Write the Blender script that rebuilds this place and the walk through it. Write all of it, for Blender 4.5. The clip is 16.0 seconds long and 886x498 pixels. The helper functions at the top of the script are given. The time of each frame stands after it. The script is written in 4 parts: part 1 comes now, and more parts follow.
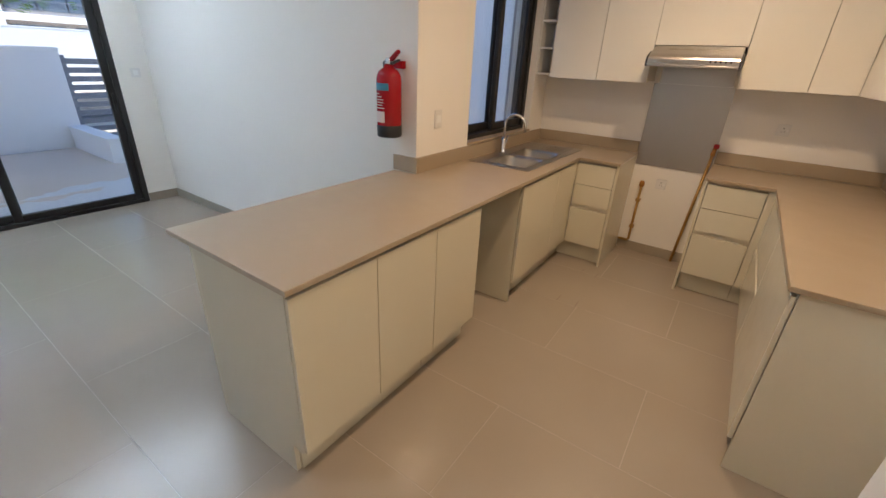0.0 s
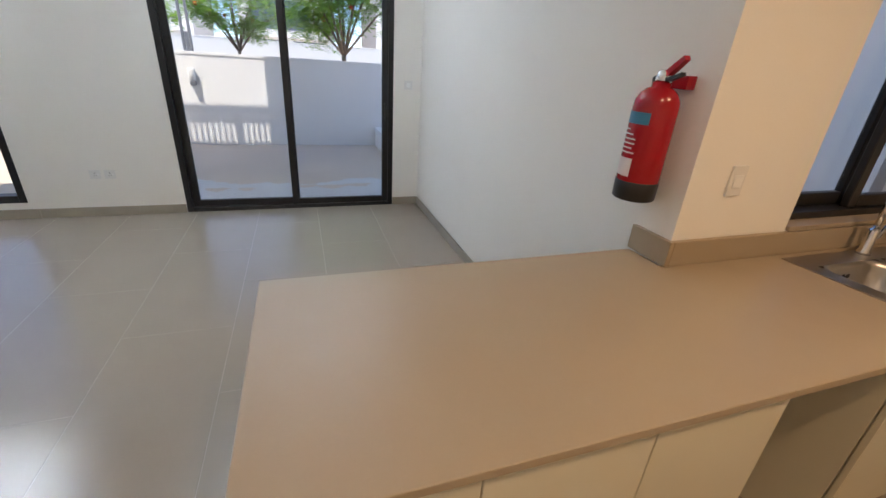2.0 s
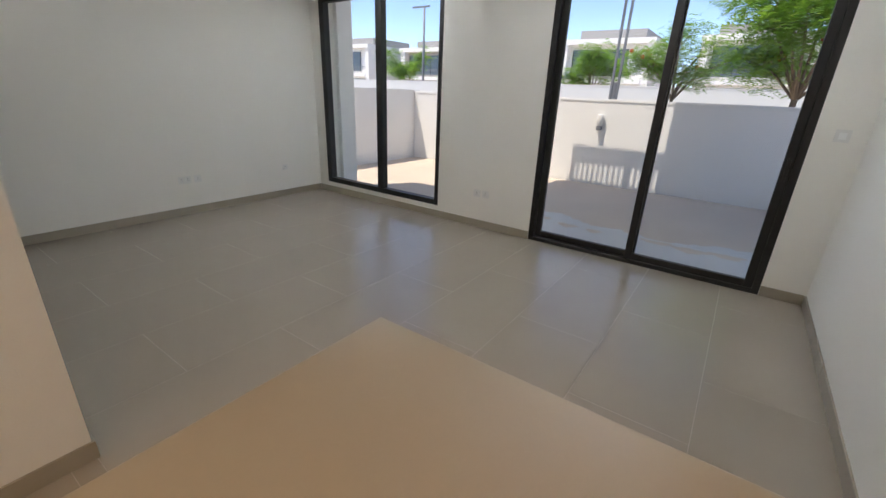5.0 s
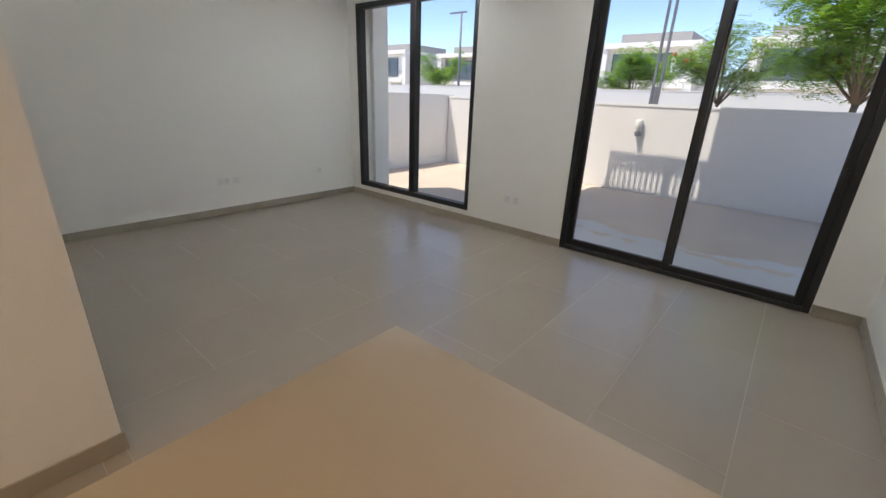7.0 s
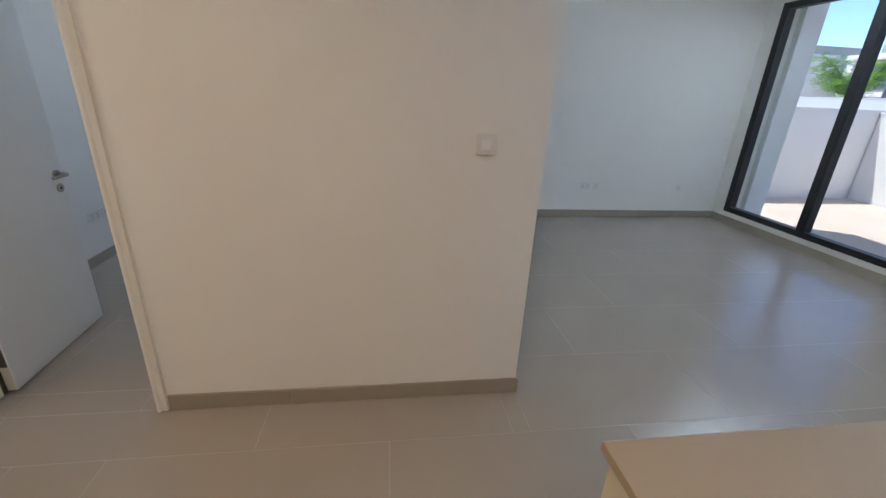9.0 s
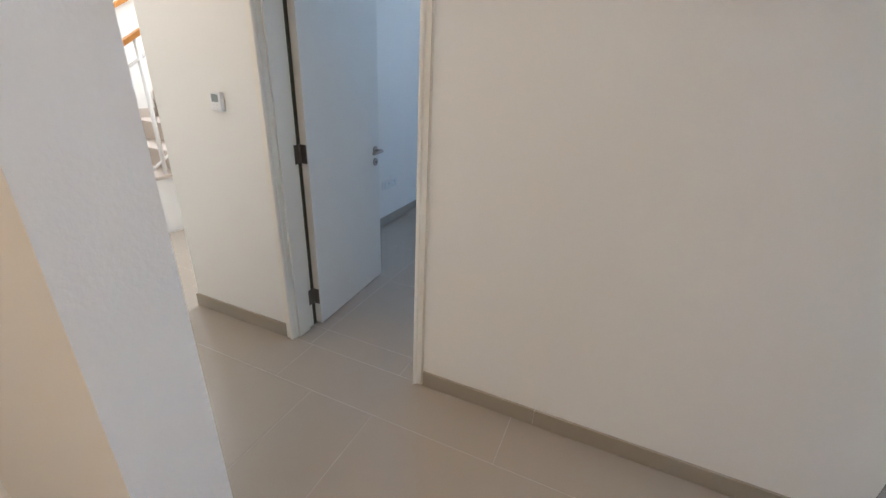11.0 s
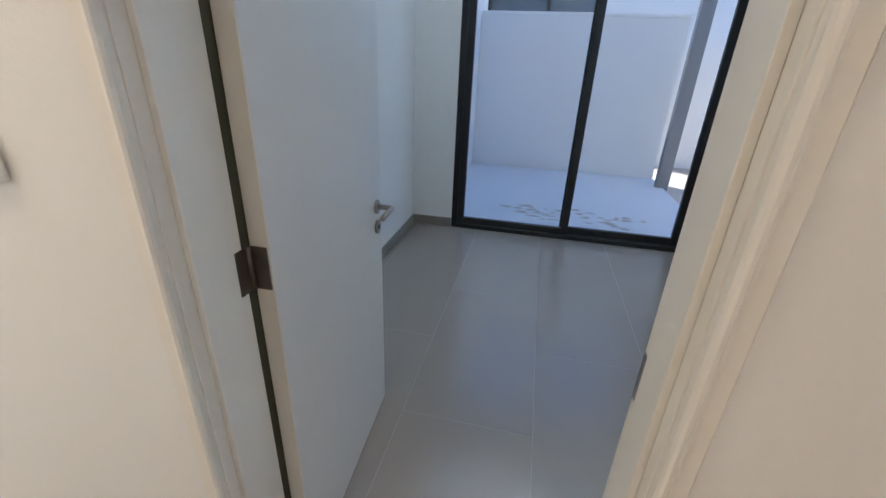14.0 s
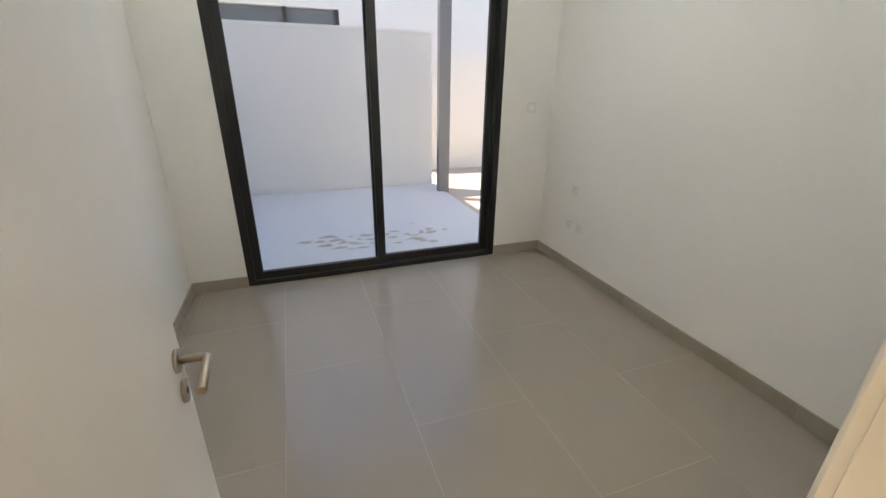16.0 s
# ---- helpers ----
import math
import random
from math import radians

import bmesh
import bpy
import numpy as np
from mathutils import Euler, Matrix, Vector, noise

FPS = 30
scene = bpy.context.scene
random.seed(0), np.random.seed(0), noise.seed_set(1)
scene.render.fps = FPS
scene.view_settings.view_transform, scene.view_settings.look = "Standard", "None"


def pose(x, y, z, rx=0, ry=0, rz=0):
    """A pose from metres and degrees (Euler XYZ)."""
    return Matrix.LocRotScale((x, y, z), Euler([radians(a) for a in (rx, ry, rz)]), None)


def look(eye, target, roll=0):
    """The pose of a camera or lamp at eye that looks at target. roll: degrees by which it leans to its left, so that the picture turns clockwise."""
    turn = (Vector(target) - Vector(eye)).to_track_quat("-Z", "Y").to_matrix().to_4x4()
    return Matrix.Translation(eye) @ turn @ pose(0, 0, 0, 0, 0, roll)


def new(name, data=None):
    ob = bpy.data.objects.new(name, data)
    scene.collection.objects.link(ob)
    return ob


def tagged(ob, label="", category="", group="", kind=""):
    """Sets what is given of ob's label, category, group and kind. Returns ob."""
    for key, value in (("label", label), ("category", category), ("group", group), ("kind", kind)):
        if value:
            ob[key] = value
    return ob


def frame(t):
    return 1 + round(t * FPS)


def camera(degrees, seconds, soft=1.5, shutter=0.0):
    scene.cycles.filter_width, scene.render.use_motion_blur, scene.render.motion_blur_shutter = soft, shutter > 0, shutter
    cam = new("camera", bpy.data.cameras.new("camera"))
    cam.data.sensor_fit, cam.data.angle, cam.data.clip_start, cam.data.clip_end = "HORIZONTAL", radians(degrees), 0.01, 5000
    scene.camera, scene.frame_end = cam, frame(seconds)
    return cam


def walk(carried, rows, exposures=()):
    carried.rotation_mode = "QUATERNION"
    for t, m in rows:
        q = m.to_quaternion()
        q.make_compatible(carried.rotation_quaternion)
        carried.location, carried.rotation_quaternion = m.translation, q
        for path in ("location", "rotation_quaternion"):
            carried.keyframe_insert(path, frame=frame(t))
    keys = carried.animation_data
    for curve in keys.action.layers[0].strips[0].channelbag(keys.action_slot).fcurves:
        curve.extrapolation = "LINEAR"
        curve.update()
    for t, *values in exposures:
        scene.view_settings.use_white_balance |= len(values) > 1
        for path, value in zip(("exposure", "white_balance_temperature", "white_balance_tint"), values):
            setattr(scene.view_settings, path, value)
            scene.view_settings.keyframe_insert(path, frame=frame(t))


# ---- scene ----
cam = camera(94.2, 16.0)
PATH = [
    (0, (0.233, 0.158, 1.608), (-0.791, 1.661, 0.776), 2.7),
    (0.5, (0.12, 0.29, 1.575), (-1.065, 1.658, 0.722), 2.9),
    (1, (0.016, 0.5, 1.587), (-1.362, 1.672, 0.734), 3.1),
    (1.5, (-0.185, 0.74, 1.572), (-1.754, 1.662, 0.742), 3.6),
    (2, (-0.356, 0.958, 1.576), (-2.077, 1.572, 0.763), 3.9),
    (2.5, (-0.51, 1.188, 1.587), (-2.325, 1.446, 0.787), 3.8),
    (3, (-0.666, 1.298, 1.554), (-2.507, 1.168, 0.782), 2.8),
    (3.5, (-0.78, 1.369, 1.549), (-2.569, 0.878, 0.801), 2.8),
    (4, (-0.833, 1.489, 1.539), (-2.521, 0.706, 0.805), 2.9),
    (4.5, (-0.833, 1.541, 1.547), (-2.416, 0.559, 0.821), 2.5),
    (7, (-0.893, 1.547, 1.545), (-2.337, 0.354, 0.845), 2.3),
    (7.5, (-0.83, 1.512, 1.552), (-2.122, 0.156, 0.851), 2.5),
    (8, (-0.71, 1.43, 1.55), (-1.742, -0.134, 0.85), 2.6),
    (8.5, (-0.554, 1.368, 1.553), (-1.23, -0.375, 0.845), 2.8),
    (9, (-0.391, 1.359, 1.538), (-0.663, -0.489, 0.823), 2.7),
    (9.5, (-0.277, 1.34, 1.529), (-0.187, -0.519, 0.795), 2.7),
    (10, (-0.221, 1.261, 1.529), (0.173, -0.546, 0.769), 2.7),
    (12.5, (0.358, 0.663, 1.524), (1.161, -0.964, 0.683), 2.8),
    (13, (0.513, 0.424, 1.535), (1.251, -1.232, 0.693), 3.1),
    (13.5, (0.732, 0.26, 1.481), (1.336, -1.466, 0.671), 1.4),
    (14, (0.974, 0.075, 1.479), (1.343, -1.714, 0.666), 2.5),
    (14.5, (1.07, -0.099, 1.488), (1.171, -1.93, 0.689), 1.5),
    (15, (1.131, -0.247, 1.505), (0.933, -2.078, 0.725), 1.3),
    (15.5, (1.201, -0.368, 1.525), (0.744, -2.161, 0.765), 0.9),
    (16, (1.233, -0.438, 1.547), (0.602, -2.181, 0.797), 0.7),
]
EXPOSURES = [(0, 1.65, 6200, 14), (2, 1.45, 6700, 16), (4.5, 1.15, 7200, 16), (7.5, 1.15, 7200, 16), (8.5, 1.05, 6300, 15), (9.5, 1.5, 5750, 11), (10, 1.6, 5450, 10), (12.5, 1.3, 5250, 11), (13.5, 1.3, 5000, 9), (14.5, 1.8, 6700, 14), (16, 2.0, 7900, 15)]
walk(cam, [(t, look(*p)) for t, *p in PATH], EXPOSURES)
# ---------------------------------------------------------------- light
world = bpy.data.worlds.new("world")
scene.world = world
world.use_nodes = True
wn = world.node_tree
sky = wn.nodes.new("ShaderNodeTexSky")
sky.sky_type = "NISHITA"
sky.sun_disc = False
SUN = Vector((-0.40, 0.276, -1.0)).normalized()      # the way the sunlight travels
sky.sun_elevation = math.asin(-SUN.z)
sky.sun_rotation = math.atan2(-SUN.x, -SUN.y)
sky.altitude = 4500
sky.air_density = 1.0
sky.dust_density = 0.0
sky.ozone_density = 3.0
wn.links.new(sky.outputs[0], wn.nodes["Background"].inputs[0])
wn.nodes["Background"].inputs[1].default_value = 0.15
sun_data = bpy.data.lights.new("sun", "SUN")
sun_data.energy, sun_data.angle, sun_data.color = 2.4, radians(0.6), (1.0, 0.95, 0.87)
sun = new("sun", sun_data)
sun.matrix_world = Matrix.Translation((0, 0, 12)) @ SUN.to_track_quat("-Z", "Y").to_matrix().to_4x4()


def area_lamp(name, eye, target, sx, sy, watts, colour, shape="RECTANGLE", spread=180):
    d = bpy.data.lights.new(name, "AREA")
    d.shape, d.size, d.size_y, d.energy, d.color = shape, sx, sy, watts, colour
    d.spread = radians(spread)
    ob = new(name, d)
    ob.matrix_world = look(eye, target)
    return ob


DAY = (0.70, 0.85, 1.0)
WARM = (1.0, 0.70, 0.42)
# added lamps at the heads of the tall openings for daylight, thrown up to the ceilings
area_lamp("garden_door_daylight", (-5.06, 0.86, 2.54), (-3.4, 0.5, 2.99), 2.0, 0.26, 26, DAY, spread=42)
area_lamp("window_daylight", (-5.02, -2.25, 2.735), (-3.4, -2.9, 3.24), 1.2, 0.08, 31, DAY, spread=46)
area_lamp("side_room_daylight", (0.6, -3.74, 2.54), (0.6, -2.2, 2.95), 2.0, 0.26, 12, DAY, spread=42)
# added lamp high in the stairwell, out of view, to brighten the stair
area_lamp("stair_window_daylight", (3.6, -3.6, 4.3), (3.6, -0.5, 0.6), 1.6, 1.2, 76, (1.0, 0.94, 0.86))
LAMPS = [(-0.05, 1.6, 4.4), (-0.05, 2.8, 6.6), (0.3, 0.2, 1.1), (2.0, 0.2, 2.2)]
for lx, ly, w in LAMPS:
    area_lamp("downlight_lamp", (lx, ly, 2.80), (lx, ly, 0), 0.12, 0.12, w, WARM, "DISK", spread=150)

# ---------------------------------------------------------------- materials


def mat(name, colour, rough=0.5, metal=0.0, spot=0.0, scale=6.0, grain=0.0, gscale=90.0, bump=0.0, spec=0.5, piece=0.0, dirt=None, dirt_at=0.62):
    """Paint, stone or metal: two scales of tone, relief, and a tone of its own for each piece."""
    m = bpy.data.materials.new(name)
    m.use_nodes = True
    nt = m.node_tree
    b = nt.nodes["Principled BSDF"]
    b.inputs["Roughness"].default_value = rough
    b.inputs["Metallic"].default_value = metal
    b.inputs["Specular IOR Level"].default_value = spec
    L = nt.links.new
    geo = nt.nodes.new("ShaderNodeNewGeometry")
    pos = geo.outputs["Position"]

    def nz(sc, detail=3.0):
        n = nt.nodes.new("ShaderNodeTexNoise")
        n.inputs["Scale"].default_value = sc
        n.inputs["Detail"].default_value = detail
        L(pos, n.inputs["Vector"])
        return n.outputs["Fac"]

    def mth(op, a, c):
        n = nt.nodes.new("ShaderNodeMath")
        n.operation = op
        for i, v in enumerate((a, c)):
            if isinstance(v, (int, float)):
                n.inputs[i].default_value = v
            else:
                L(v, n.inputs[i])
        return n.outputs[0]

    f = None
    big, small = nz(scale, 4.0), nz(gscale, 2.0)
    f = mth("ADD", 1.0, mth("ADD", mth("MULTIPLY", mth("SUBTRACT", big, 0.5), spot * 2), mth("MULTIPLY", mth("SUBTRACT", small, 0.5), grain * 2)))
    if piece:
        oi = nt.nodes.new("ShaderNodeObjectInfo")
        f = mth("MULTIPLY", f, mth("ADD", 1.0 - piece / 2, mth("MULTIPLY", oi.outputs["Random"], piece)))
    mx = nt.nodes.new("ShaderNodeMix")
    mx.data_type, mx.blend_type = "RGBA", "MULTIPLY"
    mx.inputs["Factor"].default_value = 1.0
    mx.inputs["A"].default_value = (*colour, 1)
    L(f, mx.inputs["B"])
    out = mx.outputs["Result"]
    if dirt:
        ramp = nt.nodes.new("ShaderNodeMapRange")
        ramp.inputs["From Min"].default_value, ramp.inputs["From Max"].default_value = dirt_at, dirt_at + 0.1
        L(nz(scale * 0.6, 6.0), ramp.inputs["Value"])
        m2 = nt.nodes.new("ShaderNodeMix")
        m2.data_type = "RGBA"
        L(ramp.outputs[0], m2.inputs["Factor"])
        L(out, m2.inputs["A"])
        m2.inputs["B"].default_value = (*dirt, 1)
        out = m2.outputs["Result"]
    L(out, b.inputs["Base Color"])
    rr = mth("ADD", rough, mth("MULTIPLY", mth("SUBTRACT", nz(scale * 2.3), 0.5), min(0.16, rough * 0.4)))
    L(rr, b.inputs["Roughness"])
    if bump:
        bp = nt.nodes.new("ShaderNodeBump")
        bp.inputs["Strength"].default_value = bump
        bp.inputs["Distance"].default_value = 0.004
        L(small, bp.inputs["Height"])
        L(bp.outputs[0], b.inputs["Normal"])
    return m


PAINT = mat("wall_paint", (0.80, 0.775, 0.72), 0.62, spot=0.02, scale=1.6, grain=0.015, gscale=140, bump=0.12)
CEIL = mat("ceiling_paint", (0.83, 0.82, 0.79), 0.7, spot=0.01, grain=0.01, bump=0.1)
TILE = mat("porcelain_tile", (0.33, 0.28, 0.225), 0.23, spot=0.05, scale=2.2, grain=0.03, gscale=160, bump=0.01, piece=0.02, spec=0.8)
GROUT = mat("grout", (0.41, 0.36, 0.30), 0.8, grain=0.1, gscale=220)
SKIRT = mat("skirting_tile", (0.33, 0.285, 0.22), 0.35, spot=0.04, grain=0.03, piece=0.05)
LAMINATE = mat("cream_laminate", (0.61, 0.57, 0.44), 0.19, spot=0.01, grain=0.006, piece=0.02)
UPPER = mat("white_laminate", (0.80, 0.775, 0.70), 0.2, spot=0.01, grain=0.006, piece=0.02)
CARCASS = mat("carcass_board", (0.58, 0.54, 0.44), 0.45, spot=0.02, grain=0.02)
GROOVE = mat("grip_channel", (0.34, 0.31, 0.25), 0.35, 0.4, grain=0.02)
QUARTZ = mat("beige_quartz", (0.35, 0.28, 0.193), 0.37, spot=0.03, scale=3.0, grain=0.02, gscale=140)
BRONZE = mat("bronze_aluminium", (0.022, 0.021, 0.021), 0.42, 0.3, spot=0.05, grain=0.05, gscale=300)
RUBBER = mat("black_rubber", (0.015, 0.015, 0.015), 0.6, grain=0.05)
STEEL = mat("brushed_steel", (0.42, 0.40, 0.375), 0.30, 1.0, spot=0.01, scale=1.2, grain=0.02, gscale=320)
CHROME = mat("chrome", (0.75, 0.75, 0.75), 0.12, 1.0, spot=0.01, grain=0.01)
NICKEL = mat("satin_nickel", (0.42, 0.37, 0.31), 0.37, 1.0, spot=0.05, grain=0.06)
DARKSLOT = mat("dark_slot", (0.02, 0.02, 0.02), 0.7, grain=0.05)
RED = mat("red_enamel", (0.33, 0.004, 0.010), 0.18, spot=0.03, grain=0.02)
BLACKPL = mat("black_plastic", (0.012, 0.012, 0.013), 0.4, grain=0.05)
BLUELAB = mat("blue_label", (0.03, 0.17, 0.30), 0.4, grain=0.03)
PALELAB = mat("pale_label", (0.72, 0.60, 0.58), 0.45, grain=0.03)
SOCKET = mat("socket_plastic", (0.72, 0.71, 0.68), 0.38, spot=0.01, grain=0.01)
WHITEPL = mat("white_plastic", (0.80, 0.80, 0.78), 0.38, grain=0.01)
LCD = mat("lcd_grey", (0.22, 0.25, 0.25), 0.2, grain=0.03)
COPPER = mat("copper_pipe", (0.50, 0.30, 0.10), 0.35, 0.9, spot=0.15, scale=14, grain=0.1)
BRASS = mat("brass_valve", (0.50, 0.24, 0.06), 0.4, 0.8, spot=0.1, grain=0.1)
# dark olive colour for the shade in the door's hinge gap
GAPSHADE = mat("olive_gap_shade", (0.06, 0.06, 0.035), 0.7, grain=0.05)
DARKNICKEL = mat("dull_nickel", (0.20, 0.17, 0.145), 0.4, 0.9, spot=0.1, grain=0.08)
DOORP = mat("door_paint", (0.74, 0.73, 0.69), 0.35, spot=0.015, grain=0.015, gscale=180, bump=0.04)
CASING = mat("casing_paint", (0.80, 0.755, 0.66), 0.38, spot=0.015, grain=0.015)
WOOD = mat("handrail_wood", (0.48, 0.20, 0.03), 0.37, spot=0.15, scale=9, grain=0.12, gscale=60)
STONE = mat("stair_stone", (0.52, 0.45, 0.38), 0.4, spot=0.05, scale=3, grain=0.05, piece=0.04)
RAILP = mat("white_rail_paint", (0.82, 0.81, 0.78), 0.38, grain=0.01)
RENDERW = mat("white_render", (0.80, 0.79, 0.76), 0.8, spot=0.03, scale=1.2, grain=0.04, gscale=60, bump=0.3)
RENDERG = mat("grey_render", (0.36, 0.34, 0.32), 0.8, spot=0.04, grain=0.04, bump=0.3)
YARDSLAB = mat("yard_concrete", (0.72, 0.71, 0.70), 0.75, spot=0.05, scale=9.0, grain=0.05, gscale=50, bump=0.3)
FLAKE = mat("flaked_sand", (0.50, 0.43, 0.36), 0.9, spot=0.15, scale=9, grain=0.2, gscale=60, bump=0.4)
CONCRETE = mat("patio_concrete", (0.60, 0.59, 0.57), 0.75, spot=0.10, scale=2.0, grain=0.08, gscale=50, bump=0.3, dirt=(0.33, 0.27, 0.20), dirt_at=0.66)
SAND = mat("sand", (0.60, 0.50, 0.40), 0.95, spot=0.14, scale=1.4, grain=0.2, gscale=40, bump=0.8)
ASPHALT = mat("asphalt", (0.06, 0.06, 0.06), 0.9, spot=0.2, grain=0.2, bump=0.5)
GREYMETAL = mat("grey_metal", (0.20, 0.21, 0.23), 0.5, 0.2, grain=0.05)
BARK = mat("bark", (0.20, 0.15, 0.11), 0.9, spot=0.2, scale=9, grain=0.3, gscale=50, bump=0.8)
LEAF = mat("leaf", (0.13, 0.30, 0.05), 0.5, spot=0.35, scale=3.0, grain=0.25, gscale=12)
leaf_nt = LEAF.node_tree          # thin leaves let sunlight through
leaf_mix, leaf_tr = leaf_nt.nodes.new("ShaderNodeMixShader"), leaf_nt.nodes.new("ShaderNodeBsdfTranslucent")
leaf_mix.inputs[0].default_value, leaf_tr.inputs[0].default_value = 0.5, (0.30, 0.50, 0.06, 1)
leaf_nt.links.new(leaf_nt.nodes["Principled BSDF"].outputs[0], leaf_mix.inputs[1])
leaf_nt.links.new(leaf_tr.outputs[0], leaf_mix.inputs[2])
leaf_nt.links.new(leaf_mix.outputs[0], leaf_nt.nodes["Material Output"].inputs[0])
FLOWER = mat("flame_flower", (0.55, 0.06, 0.02), 0.6, grain=0.2)
CARPAINT = mat("car_paint", (0.05, 0.06, 0.08), 0.2, 0.3, grain=0.02)


def glass(name, tint=(0.96, 0.98, 0.98)):
    m = bpy.data.materials.new(name)
    m.use_nodes = True
    nt = m.node_tree
    nt.nodes.clear()
    out = nt.nodes.new("ShaderNodeOutputMaterial")
    mixs = nt.nodes.new("ShaderNodeMixShader")
    tr = nt.nodes.new("ShaderNodeBsdfTransparent")
    tr.inputs[0].default_value = (*tint, 1)
    gl = nt.nodes.new("ShaderNodeBsdfGlossy")
    gl.inputs["Roughness"].default_value = 0.02
    lw = nt.nodes.new("ShaderNodeLayerWeight")
    lw.inputs[0].default_value = 0.5
    pw = nt.nodes.new("ShaderNodeMath")
    pw.operation, pw.inputs[1].default_value = "POWER", 4.0
    ml = nt.nodes.new("ShaderNodeMath")
    ml.operation, ml.inputs[1].default_value, ml.inputs[2].default_value = "MULTIPLY_ADD", 0.6, 0.02
    nt.links.new(lw.outputs["Facing"], pw.inputs[0])
    nt.links.new(pw.outputs[0], ml.inputs[0])
    nt.links.new(ml.outputs[0], mixs.inputs[0])
    nt.links.new(tr.outputs[0], mixs.inputs[1])
    nt.links.new(gl.outputs[0], mixs.inputs[2])
    nt.links.new(mixs.outputs[0], out.inputs[0])
    return m


GLASS = glass("window_glass")
DARKGLASS = mat("far_window_glass", (0.10, 0.13, 0.16), 0.1, spot=0.2, grain=0.05)
GLOW = bpy.data.materials.new("lamp_glow")
GLOW.use_nodes = True
GLOW.node_tree.nodes["Principled BSDF"].inputs["Emission Color"].default_value = (*WARM, 1)
GLOW.node_tree.nodes["Principled BSDF"].inputs["Emission Strength"].default_value = 6.0

# ---------------------------------------------------------------- mesh helpers


def bx(x0, x1, y0, y1, z0, z1, bevel=0.0, bm=None, seg=2):
    """A box, on its own or added to bm."""
    b = bmesh.new()
    bmesh.ops.create_cube(b, size=1.0)
    for v in b.verts:
        v.co = Vector(((x0 + x1) / 2 + v.co.x * (x1 - x0), (y0 + y1) / 2 + v.co.y * (y1 - y0), (z0 + z1) / 2 + v.co.z * (z1 - z0)))
    if bevel:
        bmesh.ops.bevel(b, geom=b.edges[:], offset=bevel, segments=seg, affect="EDGES", profile=0.6)
    return merge(b, bm)


def merge(b, bm):
    if bm is None:
        return b
    tmp = bpy.data.meshes.new("tmp")
    b.to_mesh(tmp)
    b.free()
    bm.from_mesh(tmp)
    bpy.data.meshes.remove(tmp)
    return bm


def tube(points, radius, seg=12, bm=None, caps=True):
    """A round bar along points; radius may be one number or one for each point."""
    b = bmesh.new()
    pts = [Vector(p) for p in points]
    rad = radius if isinstance(radius, (list, tuple)) else [radius] * len(pts)
    rings, side = [], None
    for i, p in enumerate(pts):
        d = (pts[min(i + 1, len(pts) - 1)] - pts[max(i - 1, 0)]).normalized()
        if side is None:
            side = d.orthogonal().normalized()
        side = (side - d * side.dot(d)).normalized()
        up = d.cross(side)
        rings.append([b.verts.new(p + (side * math.cos(a) + up * math.sin(a)) * rad[i]) for a in (2 * math.pi * k / seg for k in range(seg))])
    for r0, r1 in zip(rings, rings[1:]):
        for k in range(seg):
            b.faces.new((r0[k], r0[(k + 1) % seg], r1[(k + 1) % seg], r1[k]))
    if caps:
        b.faces.new(rings[0][::-1])
        b.faces.new(rings[-1])
    for f in b.faces:
        f.smooth = len(f.verts) == 4
    return merge(b, bm)


def lathe(profile, at, seg=32, bm=None, axis="z"):
    """A turned shape from (radius, height) pairs."""
    b = bmesh.new()
    rings = [[b.verts.new((r * math.cos(2 * math.pi * k / seg), r * math.sin(2 * math.pi * k / seg), h)) for k in range(seg)] for r, h in profile]
    for r0, r1 in zip(rings, rings[1:]):
        for k in range(seg):
            f = b.faces.new((r0[k], r0[(k + 1) % seg], r1[(k + 1) % seg], r1[k]))
            f.smooth = True
    b.faces.new(rings[0][::-1])
    b.faces.new(rings[-1])
    turn = {"z": Matrix(), "x": Matrix.Rotation(radians(90), 4, "Y"), "y": Matrix.Rotation(radians(-90), 4, "X")}[axis]
    bmesh.ops.transform(b, matrix=Matrix.Translation(at) @ turn, verts=b.verts)
    bmesh.ops.recalc_face_normals(b, faces=b.faces)
    return merge(b, bm)


def prism(outline, lo, hi, axis="y", bm=None):
    """A flat outline pushed along an axis: (x, z) outlines along y, (y, z) along x, (x, y) along z."""
    b = bmesh.new()
    put = {"y": lambda u, v, w: (u, w, v), "x": lambda u, v, w: (w, u, v), "z": lambda u, v, w: (u, v, w)}[axis]
    a = [b.verts.new(put(u, v, lo)) for u, v in outline]
    c = [b.verts.new(put(u, v, hi)) for u, v in outline]
    b.faces.new(a)
    b.faces.new(c[::-1])
    n = len(a)
    for i in range(n):
        b.faces.new((a[i], c[i], c[(i + 1) % n], a[(i + 1) % n]))
    bmesh.ops.recalc_face_normals(b, faces=b.faces)
    return merge(b, bm)


def mesh_of(name, bm, material):
    me = bpy.data.meshes.new(name)
    bm.to_mesh(me)
    bm.free()
    me.materials.append(material)
    return me


def thing(name, at, label, category, group="", kind=""):
    ob = new(name)
    ob.location = at
    ob.empty_display_size = 0.1
    return tagged(ob, label, category, group, kind)


def part(name, bm, material, parent=None, label=""):
    """One mesh object under a thing or a part; the mesh is given in world metres."""
    ob = new(name, mesh_of(name, bm, material))
    if parent is not None:
        ob.parent = parent
        if parent.parent is None:
            ob.matrix_parent_inverse = Matrix.Translation(-parent.location)
    if label:
        ob["label"] = label
    return ob


